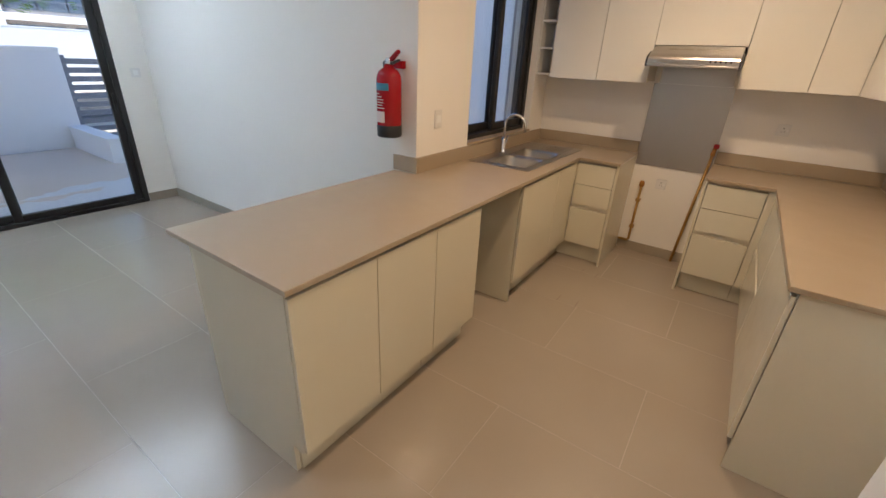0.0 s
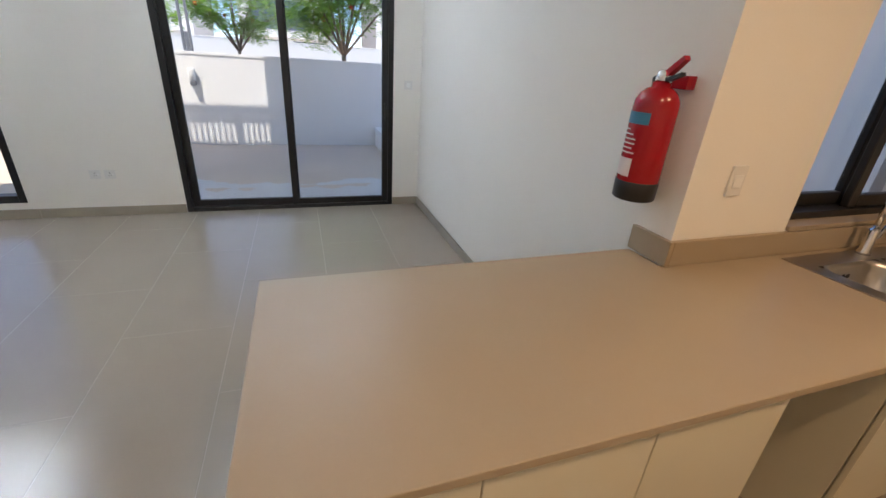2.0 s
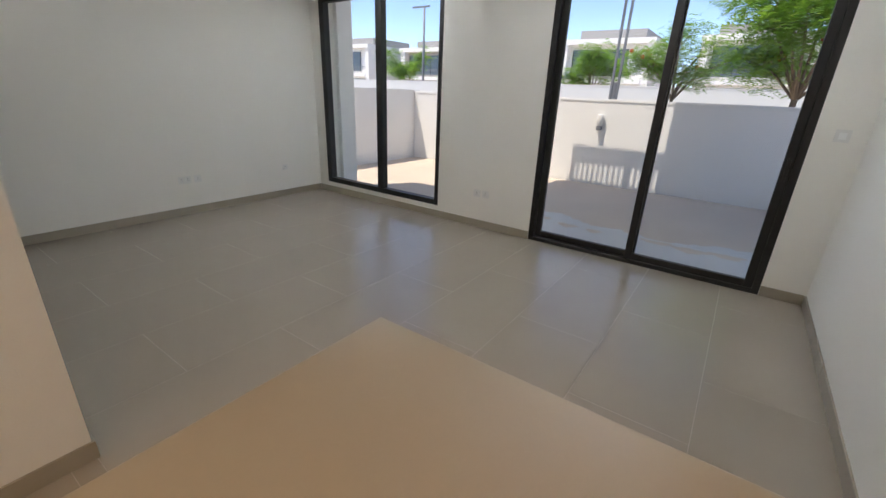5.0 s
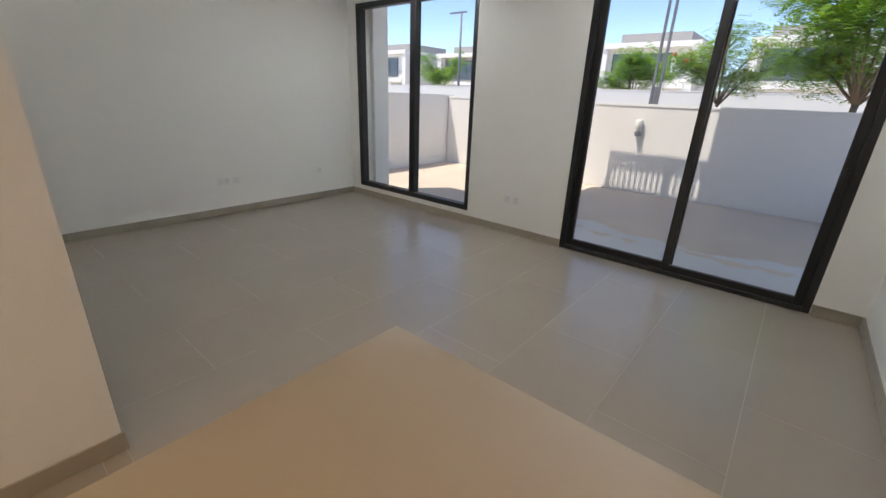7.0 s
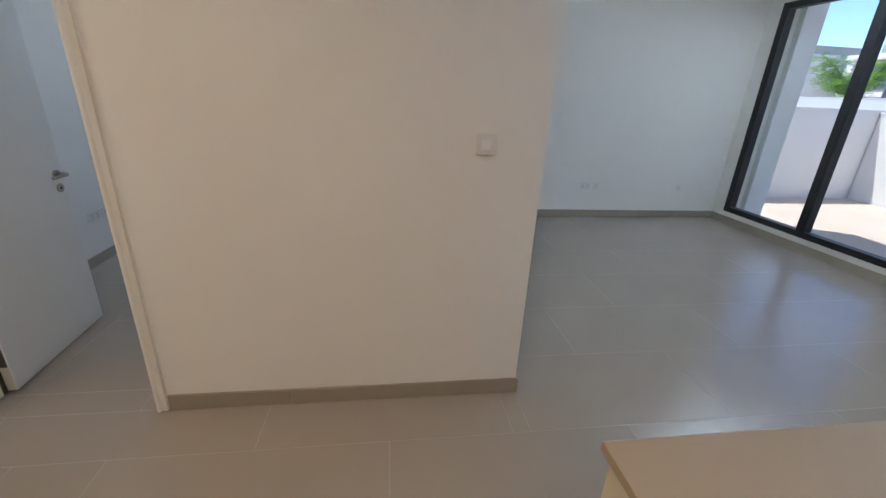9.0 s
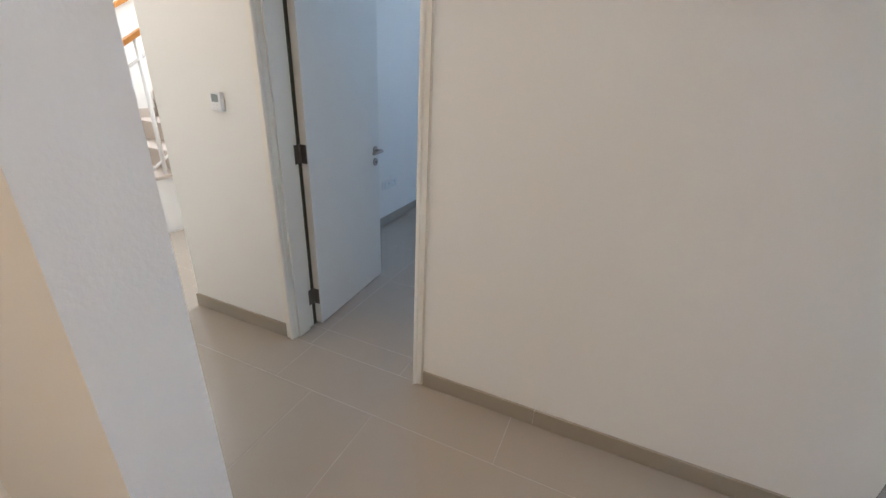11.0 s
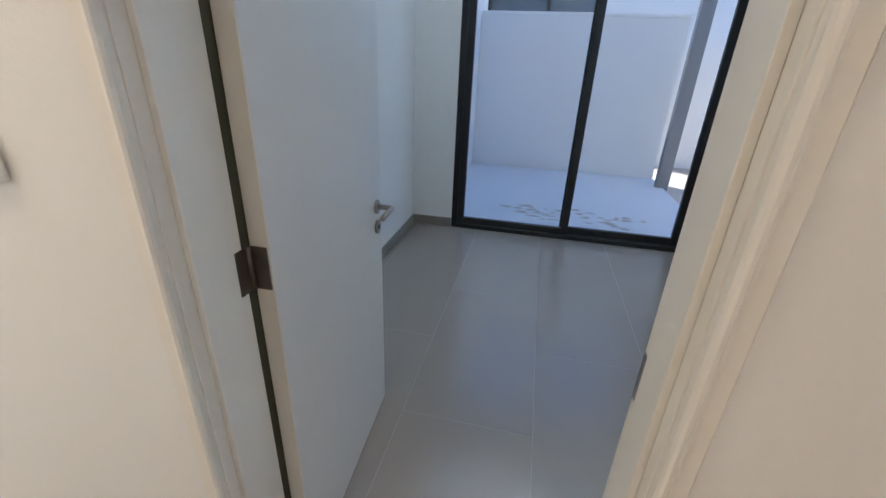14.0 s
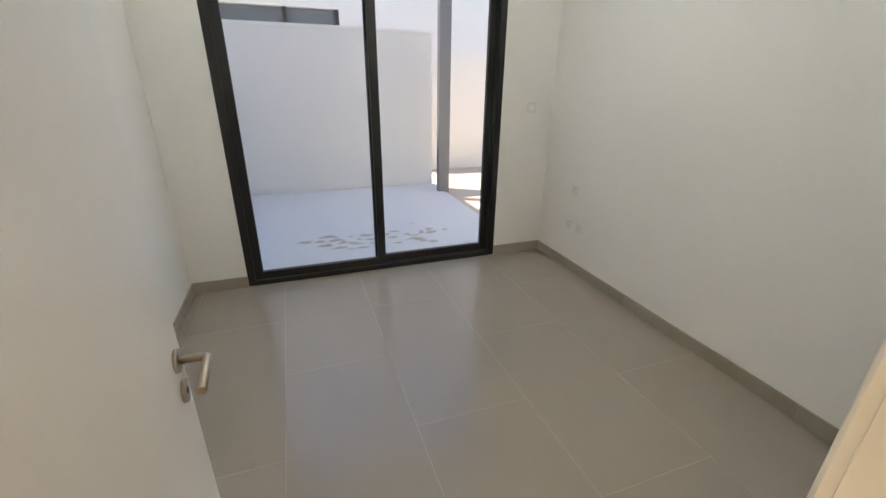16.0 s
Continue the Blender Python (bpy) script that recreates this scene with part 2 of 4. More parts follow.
def solid(name, bm, material, label, category, group="", kind=""):
    """A thing or a piece of the setting that is one mesh."""
    return tagged(part(name, bm, material), label, category, group, kind)


def wall(name, boxes, label, material=None):
    bm = bmesh.new()
    for b in boxes:
        bx(*b, bm=bm)
    return solid(name, bm, material or PAINT, label, "wall", kind="structure")


def merge_boxes(boxes, bevel=0.0):
    bm = bmesh.new()
    for b in boxes:
        bx(*b, bevel=bevel, bm=bm, seg=1)
    return bm


def plate(us, vs, keep, lo, hi, axis):
    """One closed slab over a grid of cells: keep(u, v) says which cells are solid; it runs from lo to hi along axis."""
    b = bmesh.new()
    put = {"x": lambda u, v, w: (w, u, v), "y": lambda u, v, w: (u, w, v), "z": lambda u, v, w: (u, v, w)}[axis]
    grid = {}

    def vert(i, j):
        if (i, j) not in grid:
            grid[(i, j)] = b.verts.new(put(us[i], vs[j], lo))
        return grid[(i, j)]
    for i in range(len(us) - 1):
        for j in range(len(vs) - 1):
            if keep((us[i] + us[i + 1]) / 2, (vs[j] + vs[j + 1]) / 2):
                b.faces.new((vert(i, j), vert(i + 1, j), vert(i + 1, j + 1), vert(i, j + 1)))
    r = bmesh.ops.extrude_face_region(b, geom=b.faces[:])
    step = {"x": Vector((hi - lo, 0, 0)), "y": Vector((0, hi - lo, 0)), "z": Vector((0, 0, hi - lo))}[axis]
    bmesh.ops.translate(b, vec=step, verts=[e for e in r["geom"] if isinstance(e, bmesh.types.BMVert)])
    bmesh.ops.recalc_face_normals(b, faces=b.faces)
    return b


def pierced_wall(name, a0, a1, z1, holes, lo, hi, axis, label):
    """A wall from a0 to a1 with holes (a0, a1, z0, z1) through it."""
    us = sorted({a0, a1, *[h[0] for h in holes], *[h[1] for h in holes]})
    vs = sorted({-0.2, z1, *[h[2] for h in holes], *[h[3] for h in holes]})
    bm = plate(us, vs, lambda u, v: not any(h[0] < u < h[1] and h[2] < v < h[3] for h in holes), lo, hi, axis)
    return solid(name, bm, PAINT, label, "wall", kind="structure")


# ---------------------------------------------------------------- the shell
H = 2.85
XG, YL, YR = -5.08, -3.87, 2.255
W1 = (-3.675, -1.53, 0.152, 2.69)
GD = (-0.23, 1.945, -0.02, 2.69)
BD = (-0.486, 1.693, -0.02, 2.69)
KW = (2.87, 3.97, 1.03, 2.45)
pierced_wall("wall_garden", -4.12, 2.505, 3.0, [W1, GD], -5.33, XG, "x", "off-white painted wall with two tall openings to the garden")
wall("wall_living_side", [(XG, -1.09, -4.12, YL, -0.2, 3.0)], "off-white painted living room side wall")
wall("wall_extinguisher", [(XG, -1.44, YR, 2.505, -0.2, 3.0)], "off-white painted wall between living room and kitchen")
pierced_wall("wall_sink_window", 2.505, 4.26, 3.0, [KW], -1.69, -1.44, "x", "off-white painted kitchen wall with a window above the sink")
wall("wall_kitchen_back", [(-1.69, 1.36, 4.26, 4.46, -0.2, 3.0)], "off-white painted kitchen back wall")
wall("wall_kitchen_side", [(1.16, 1.36, 0.90, 4.26, -0.2, 3.0)], "off-white painted kitchen side wall")
wall("wall_hall", [(0.54, 4.92, 0.75, 0.90, -0.2, 5.6)], "off-white painted hall wall ending in a free edge")
DX0, DX1, DH = 0.735, 1.53, 2.07
pierced_wall("wall_switch", -1.09, 2.34, 3.0, [(DX0 - 0.02, DX1 + 0.02, -0.2, DH + 0.02)], -0.585, -0.425, "y", "off-white painted wall with a door opening")
wall("wall_room_west", [(-1.09, -0.985, -3.76, -0.585, -0.2, 3.0)], "off-white painted side wall of the small room")
wall("wall_room_east", [(2.09, 2.34, -3.76, -0.585, -0.2, 3.0)], "off-white painted wall between small room and stair")
pierced_wall("wall_room_south", -1.09, 2.34, 3.0, [BD], -4.01, -3.76, "y", "off-white painted wall with a sliding door to the side yard")
wall("wall_stair_east", [(4.72, 4.92, -3.95, 0.75, -0.2, 5.6)], "off-white painted stair wall")
# the high opening is unseen, added to let sky light into the stairwell
pierced_wall("wall_stair_back", 2.34, 4.72, 5.6, [(2.7, 4.5, 3.5, 5.0)], -3.95, -3.75, "y", "off-white painted stair back wall with an added, unseen high opening")
wall("wall_stair_upper", [(2.14, 2.34, -3.95, 0.75, 3.0, 5.6)], "off-white painted upper stair wall")
bm = bmesh.new()
for r in ((-5.08, -1.09, -3.87, 2.255), (-1.09, 2.34, -0.425, 0.75), (-1.09, 0.54, 0.75, 2.255), (0.54, 1.16, 0.90, 2.255), (-1.44, 1.16, 2.255, 4.26), (-0.985, 2.09, -3.76, -0.585)):
    bx(*r, H, 3.0, bm=bm)
solid("ceiling", bm, CEIL, "plain white painted ceiling", "ceiling", kind="structure")
solid("ceiling_stair", bx(2.14, 4.92, -3.95, 0.90, 5.6, 5.75), CEIL, "plain white painted stairwell ceiling", "ceiling", kind="structure")

# ---------------------------------------------------------------- outside ground and house
solid("ground", bx(-400, 400, -400, 400, -0.6, -0.16), SAND, "pale dry sandy ground", "ground", kind="structure")
solid("garden_sand", merge_boxes([(-9.30, -6.95, -5.4, 9.0, -0.5, -0.075), (-6.95, -5.33, -5.4, -1.752, -0.5, -0.075)]), SAND, "pale compacted garden sand", "ground", kind="structure")
solid("patio", bx(-6.95, -5.33, -1.75, 9.0, -0.5, -0.05, 0.01), CONCRETE, "grey concrete patio with sandy patches", "patio", kind="structure")
solid("side_yard_slab", bx(-0.97, 2.0, -7.05, -4.01, -0.5, -0.05, 0.01), YARDSLAB, "pale concrete yard slab with flaking sand patches", "patio", kind="structure")
solid("service_yard_ground", bx(-5.33, -1.69, 2.505, 9.0, -0.5, -0.05), CONCRETE, "grey concrete service yard", "patio", kind="structure")
solid("road", bx(-21.0, -13.5, -120, 120, -0.5, -0.12), ASPHALT, "grey asphalt road behind the garden wall", "road", kind="structure")
solid("house_fin", bx(-5.62, -5.33, -4.12, -3.60, -0.15, 3.0, 0.01), RENDERW, "white rendered fin beside the tall window", "wall", kind="structure")
solid("balcony_slab", bx(-7.87, -5.0, -2.30, 2.5, 3.05, 3.60), RENDERW, "white rendered balcony slab over the patio", "balcony", kind="structure")
solid("upper_floor", bx(-7.87, -5.6, -0.60, 2.3, 3.602, 6.8), RENDERW, "white rendered upper floor of the house", "wall", kind="structure")
solid("roof_slab", merge_boxes([(-5.33, 2.1, -4.12, 2.505, 3.02, 3.3), (-1.69, 1.36, 2.505, 4.46, 3.02, 3.3)]), RENDERW, "flat white roof slab", "roof", kind="structure")
# unseen block added to keep sun off the service yard's end wall
solid("upper_floor_rear", bx(-1.69, 4.9, 0.9, 4.46, 3.31, 8.0), RENDERW, "white rendered block above the kitchen, unseen, added to shade the service yard", "wall", kind="structure")
# unseen tall block added so that the whole yard slab lies in shade
solid("neighbour_wing", bx(2.25, 6.2, -9.6, -4.9, -0.3, 8.5), RENDERW, "tall white rendered block, unseen, added to shade the side yard", "wall", kind="structure")
rail = thing("balcony_railing", (-7.8, -1.45, 3.60), "grey metal balcony railing with upright bars", "railing")
part("top_rail", bx(-7.84, -7.78, -2.28, -0.61, 4.30, 4.36, 0.008), GREYMETAL, rail)
part("bottom_rail", bx(-7.83, -7.79, -2.28, -0.61, 4.14, 4.17), GREYMETAL, rail)
for i in range(17):
    y = -2.26 + i * 0.1
    part("bar", bx(-7.82, -7.80, y, y + 0.03, 3.602, 4.138), GREYMETAL, rail)
part("post", bx(-7.84, -7.78, -2.28, -2.22, 3.602, 4.298), GREYMETAL, rail)
part("post", bx(-7.84, -7.78, -1.25, -1.19, 3.602, 4.298), GREYMETAL, rail)


def drift(rng, cx, cy, rx, ry, z, n=26):
    """A thin low patch of sand with a ragged outline."""
    b = bmesh.new()
    mid = b.verts.new((cx, cy, z + 0.006))
    ring = []
    for q in range(n):
        a = 2 * math.pi * q / n
        f = 1 + 0.16 * math.sin(3 * a + cx * 7) + rng.uniform(-0.22, 0.22)
        ring.append(b.verts.new((cx + rx * f * math.cos(a), cy + ry * f * math.sin(a), z + 0.0008)))
    for q in range(n):
        b.faces.new((mid, ring[q], ring[(q + 1) % n]))
    return b


def ragged_strip(rng, x0, edge, y0, y1, z, step=0.06):
    """Sand from x0 spreading to a wandering edge."""
    b = bmesh.new()
    prev, n = None, int((y1 - y0) / step)
    for q in range(n + 1):
        y = y0 + (y1 - y0) * q / n
        e = edge + 0.13 * math.sin(y * 2.1) + 0.06 * math.sin(y * 6.3 + 1) + rng.uniform(-0.05, 0.05)
        cur = (b.verts.new((x0, y, z + 0.012)), b.verts.new(((x0 + e) / 2, y, z + 0.01)), b.verts.new((e, y, z + 0.0008)))
        if prev:
            for u in (0, 1):
                b.faces.new((prev[u], prev[u + 1], cur[u + 1], cur[u]))
        prev = cur
    bmesh.ops.recalc_face_normals(b, faces=b.faces)
    return b


rng_sand = random.Random(21)
solid("sand_drift", ragged_strip(rng_sand, -6.96, -6.42, -1.74, 4.0, -0.05), SAND, "pale sand blown over the patio's edge", "sand", "sand drifts")
for q in range(9):
    solid("sand_drift", drift(rng_sand, -6.05 - rng_sand.uniform(0, 0.35), -1.2 + q * 0.36, rng_sand.uniform(0.03, 0.12), rng_sand.uniform(0.06, 0.2), -0.05), SAND, "small patch of sand on the patio concrete", "sand", "sand drifts")
for q in range(46):
    yx = rng_sand.choice((rng_sand.gauss(0.75, 0.28), rng_sand.gauss(0.75, 0.2), rng_sand.gauss(-0.05, 0.3)))
    solid("flaked_patch", drift(rng_sand, yx, -4.62 + rng_sand.gauss(0, 0.15), rng_sand.uniform(0.02, 0.085), rng_sand.uniform(0.015, 0.045), -0.05, 14), FLAKE, "small brown flaked patch on the yard slab", "stain", "flaked patches in the yard")


def bwall(name, x0, x1, y0, y1, top, label):
    bm = bx(x0, x1, y0, y1, -0.4, top - 0.05)
    bx(x0 - 0.012, x1 + 0.012, y0 - 0.012, y1 + 0.012, top - 0.05, top, 0.006, bm=bm)
    return solid(name, bm, RENDERW, label, "boundary wall", kind="structure")


bwall("garden_wall", -9.52, -9.32, -5.42, 2.62, 1.53, "white rendered garden wall, partly in the house's shade")
bwall("garden_wall_far", -9.52, -9.32, 3.55, 9.0, 1.53, "white rendered garden wall beyond the gate")
bwall("garden_side_wall", -9.52, -5.34, -5.64, -5.44, 1.56, "white rendered side wall of the garden")
bwall("yard_wall", -0.95, 2.2, -7.27, -7.07, 2.27, "white rendered side yard wall")
bwall("yard_side_wall", 2.0, 2.2, -7.05, -4.02, 2.27, "white rendered short yard wall")
bwall("low_wall", -9.30, -7.6, 2.45, 2.65, 0.30, "low white rendered wall beside the patio")
bwall("service_yard_wall", -5.1, -4.9, 2.51, 9.0, 1.5, "white rendered wall of the service yard")
bwall("street_wall", -22.2, -22.0, -70, 70, 2.10, "long white rendered wall across the road")
bwall("service_end_wall", -4.9, -1.0, 5.75, 5.95, 3.2, "white rendered end wall of the service yard")
solid("service_pier", bx(-1.99, -1.70, 4.5, 4.8, -0.1, 3.0, 0.01), RENDERG, "grey rendered pier outside the kitchen window", "pier", kind="structure")
solid("yard_post", bx(-1.03, -0.86, -6.56, -6.45, -0.3, 4.2, 0.004), GREYMETAL, "grey painted steel yard post", "post")
solid("neighbour_lower_wall", bx(-6.0, -0.98, -8.9, -8.7, -0.3, 2.0), RENDERW, "white rendered wall beyond the yard", "boundary wall", kind="structure")

gate = thing("garden_gate", (-9.42, 3.08, -0.1), "dark grey metal garden gate with level slats", "gate")
part("gate_frame", bx(-9.45, -9.39, 2.64, 2.70, -0.08, 1.42, 0.004), GREYMETAL, gate)
part("gate_frame", bx(-9.45, -9.39, 3.47, 3.53, -0.08, 1.42, 0.004), GREYMETAL, gate)
for i in range(10):
    part("slat", bx(-9.435, -9.405, 2.702, 3.468, 0.02 + i * 0.14, 0.11 + i * 0.14, 0.004), GREYMETAL, gate)

lampw = thing("wall_lamp", (-9.31, -0.80, 1.12), "pale grey bulkhead lamp on the garden wall", "wall lamp")
part("body", lathe([(0.04, 0.0), (0.055, 0.02), (0.062, 0.19), (0.05, 0.21)], (-9.25, -0.80, 1.05), 20), SOCKET, lampw)
part("base", bx(-9.318, -9.2, -0.845, -0.755, 0.97, 1.048, 0.01), GREYMETAL, lampw)


# ---------------------------------------------------------------- windows
def sash(parent, a0, a1, z0, z1, lo, hi, w, along, glassy=True):
    """A glazed sash from a0 to a1 along y or x, between lo and hi across."""
    def bb(u0, u1, v0, v1):
        return (lo, hi, u0, u1, v0, v1) if along == "y" else (u0, u1, lo, hi, v0, v1)
    fr = part("sash_frame", merge_boxes([bb(a0, a0 + w, z0, z1), bb(a1 - w, a1, z0, z1), bb(a0 + w, a1 - w, z0, z0 + w), bb(a0 + w, a1 - w, z1 - w, z1)], 0.004), BRONZE, parent)
    m = (lo + hi) / 2
    g = (m - 0.004, m + 0.004, a0 + w, a1 - w, z0 + w, z1 - w) if along == "y" else (a0 + w, a1 - w, m - 0.004, m + 0.004, z0 + w, z1 - w)
    p = part("pane", bx(*g), GLASS, parent)
    p.visible_shadow = False
    return fr


def sliding_door(name, a0, a1, z1, lo, out, along, label):
    """Two sashes in an outer frame; lo is the inside face, out the way outwards (-1)."""
    def sp(d0, d1):
        p, q = lo + out * d0, lo + out * d1
        return min(p, q), max(p, q)
    ob = thing(name, (lo, (a0 + a1) / 2, 0) if along == "y" else ((a0 + a1) / 2, lo, 0), label, "sliding door", kind="structure")
    l, h = sp(-0.004, 0.11)
    w = 0.055

    def bb(u0, u1, v0, v1):
        return (l, h, u0, u1, v0, v1) if along == "y" else (u0, u1, l, h, v0, v1)
    part("window_frame", merge_boxes([bb(a0, a0 + w, 0.0, z1), bb(a1 - w, a1, 0.0, z1), bb(a0 + w, a1 - w, -0.01, 0.04), bb(a0 + w, a1 - w, z1 - w, z1)], 0.003), BRONZE, ob)
    mid = (a0 + a1) / 2
    sash(ob, mid - 0.04, a1 - w, 0.042, z1 - w - 0.002, *sp(0.006, 0.048), 0.065, along)
    sash(ob, a0 + w, mid + 0.04, 0.042, z1 - w - 0.002, *sp(0.055, 0.097), 0.065, along)
    hx = a1 - w - 0.032 if along == "y" else a0 + w + 0.032
    p, q = sp(-0.012, 0.004)
    hb = (p, q, hx - 0.012, hx + 0.012, 0.98, 1.16) if along == "y" else (hx - 0.012, hx + 0.012, p, q, 0.98, 1.16)
    part("handle", bx(*hb, 0.004), BLACKPL, ob, "black recessed pull handle")
    return ob


sliding_door("door_1", GD[0], GD[1], GD[3], XG, -1, "y", "dark bronze aluminium sliding glass door to the garden, shut")
sliding_door("door_2", BD[0], BD[1], BD[3], -3.76, -1, "x", "dark bronze aluminium sliding glass door to the side yard, shut")
win = thing("window_1", (XG, -2.6, W1[2]), "tall dark bronze fixed window of two panes", "window", kind="structure")
wy0, wy1, wz0, wz1 = W1
l, h = XG - 0.10, XG + 0.004
part("window_frame", merge_boxes([(l, h, wy0, wy0 + 0.09, wz0, wz1), (l, h, wy1 - 0.06, wy1, wz0, wz1), (l, h, wy0 + 0.09, wy1 - 0.06, wz0, wz0 + 0.07), (l, h, wy0 + 0.09, wy1 - 0.06, wz1 - 0.07, wz1),
                                  (l, h, -2.60, -2.50, wz0 + 0.07, wz1 - 0.07)], 0.004), BRONZE, win)
for a, b in ((wy0 + 0.09, -2.60), (-2.50, wy1 - 0.06)):
    p = part("pane", bx(XG - 0.056, XG - 0.048, a, b, wz0 + 0.07, wz1 - 0.07), GLASS, win)
    p.visible_shadow = False
kwin = thing("window_2", (-1.54, 3.42, 1.03), "dark bronze sliding window above the kitchen sink", "window", kind="structure")
part("window_frame", merge_boxes([(-1.62, -1.50, KW[0], KW[0] + 0.05, KW[2], KW[3]), (-1.62, -1.50, KW[1] - 0.05, KW[1], KW[2], KW[3]),
                                  (-1.62, -1.50, KW[0] + 0.05, KW[1] - 0.05, KW[2], KW[2] + 0.05), (-1.62, -1.50, KW[0] + 0.05, KW[1] - 0.05, KW[3] - 0.05, KW[3])], 0.003), BRONZE, kwin)
km = (KW[0] + KW[1]) / 2
sash(kwin, KW[0] + 0.05, km + 0.04, KW[2] + 0.052, KW[3] - 0.052, -1.61, -1.575, 0.06, "y")
sash(kwin, km - 0.04, KW[1] - 0.05, KW[2] + 0.052, KW[3] - 0.052, -1.555, -1.52, 0.06, "y")
part("window_sill", bx(-1.50, -1.425, KW[0] + 0.002, KW[1] - 0.002, KW[2] - 0.0, KW[2] + 0.02, 0.003), QUARTZ, kwin, "beige quartz sill")
# ---------------------------------------------------------------- kitchen units
CT = 0.925           # worktop top
TH = 0.022
CB = CT - TH


def base_unit(name, x0, x1, y0, y1, face, fronts, label, group="kitchen base units", top=None):
    """A floor unit; face is the way its fronts look (+x, -x or -y); fronts are (a0, a1, z0, z1) rectangles."""
    ob = thing(name, ((x0 + x1) / 2, (y0 + y1) / 2, 0), label, "kitchen cabinet", group)
    d, bt, kz = 0.02, top or CB - 0.002, 0.155
    if face == "+x":
        body, kick = (x0, x1 - d, y0, y1, kz, bt), (x0, x1 - 0.08, y0 + 0.002, y1 - 0.002, 0.001, kz)
    elif face == "-x":
        body, kick = (x0 + d, x1, y0, y1, kz, CB - 0.002), (x0 + 0.08, x1, y0 + 0.002, y1 - 0.002, 0.001, kz)
    else:
        body, kick = (x0, x1, y0 + d, y1, kz, CB - 0.002), (x0 + 0.002, x1 - 0.002, y0 + 0.08, y1, 0.001, kz)
    part("body", bx(*body, 0.001), CARCASS, ob)
    part("plinth", bx(*kick), LAMINATE, ob, "cream laminate plinth")
    ch = {"+x": (x1 - d - 0.004, x1 - d + 0.002, y0 + 0.003, y1 - 0.003), "-x": (x0 + d - 0.002, x0 + d + 0.004, y0 + 0.003, y1 - 0.003), "-y": (x0 + 0.003, x1 - 0.003, y0 + d - 0.002, y0 + d + 0.004)}[face]
    part("grip_channel", bx(*ch, 0.84, CB - 0.004), GROOVE, ob, "metal grip channel")
    for a0, a1, z0, z1 in fronts:
        fb = {"+x": (x1 - d + 0.002, x1, a0 + 0.002, a1 - 0.002, z0, z1), "-x": (x0, x0 + d - 0.002, a0 + 0.002, a1 - 0.002, z0, z1), "-y": (a0 + 0.002, a1 - 0.002, y0, y0 + d - 0.002, z0, z1)}[face]
        part("drawer" if len(fronts) > 2 and face == "-y" else "door", bx(*fb, 0.0025), LAMINATE, ob)
    return ob


PX0, PX1 = -1.43, -0.815
base_unit("base_cabinet", PX0, PX1, 0.836, 1.644, "+x", [(0.812, 1.232, 0.165, 0.880), (1.232, 1.644, 0.165, 0.880)], "cream laminate base cabinet with two handleless doors")
base_unit("base_cabinet", PX0, PX1, 1.646, 2.06, "+x", [(1.644, 2.06, 0.165, 0.880)], "cream laminate base cabinet with one handleless door")
solid("end_panel", prism([(PX0, 0.001), (PX1 - 0.09, 0.001), (PX1 - 0.09, 0.155), (PX1 - 0.022, 0.155), (PX1 - 0.022, CB - 0.002), (PX0, CB - 0.002)], 0.814, 0.834, "y"), LAMINATE, "cream laminate end panel of the peninsula", "panel")
solid("back_panel", bx(PX0 - 0.02, PX0 - 0.002, 0.814, 2.25, 0.001, CB - 0.002, 0.0015), LAMINATE, "cream laminate back panel of the peninsula", "panel")
base_unit("sink_cabinet", PX0, PX1, 2.622, 3.625, "+x", [(2.606, 3.25, 0.165, 0.880), (3.25, 3.61, 0.165, 0.880)], "cream laminate sink cabinet with handleless doors", top=0.74)
LX = -0.477
base_unit("drawer_unit", -0.812, LX - 0.02, 3.645, 4.255, "-y", [(-0.812, LX - 0.022, 0.165, 0.488), (-0.812, LX - 0.022, 0.525, 0.698), (-0.812, LX - 0.022, 0.702, 0.880)], "cream laminate unit of three handleless drawers")
solid("filler_panel", bx(LX - 0.018, LX, 3.647, 4.255, 0.001, CB - 0.002, 0.0015), LAMINATE, "cream laminate side panel beside the cooker space", "panel")
RX = 0.12
base_unit("drawer_unit", RX + 0.02, 0.50, 3.645, 4.255, "-y", [(RX + 0.022, 0.499, 0.165, 0.488), (RX + 0.022, 0.499, 0.525, 0.698), (RX + 0.022, 0.499, 0.702, 0.880)], "cream laminate unit of three handleless drawers")
solid("filler_panel", bx(RX, RX + 0.018, 3.647, 4.255, 0.001, CB - 0.002, 0.0015), LAMINATE, "cream laminate side panel beside the cooker space", "panel")
base_unit("base_cabinet", 0.545, 1.155, 1.985, 2.80, "-x", [(1.968, 2.80, 0.165, 0.880)], "cream laminate base cabinet with a handleless door")
base_unit("base_cabinet", 0.545, 1.155, 2.802, 3.643, "-x", [(2.802, 3.643, 0.165, 0.488), (2.802, 3.643, 0.525, 0.880)], "cream laminate base cabinet with two wide fronts")
solid("end_panel", bx(0.567, 1.155, 1.965, 1.983, 0.001, CB - 0.002, 0.0015), LAMINATE, "cream laminate end panel of the worktop run", "panel")

solid("corner_filler", merge_boxes([(-0.835, -0.814, 3.612, 3.643, 0.16, CB - 0.002)]), LAMINATE, "cream laminate corner filler strip", "panel")
solid("corner_filler", merge_boxes([(0.502, 0.564, 3.647, 3.664, 0.16, CB - 0.002)]), LAMINATE, "cream laminate corner filler strip", "panel")
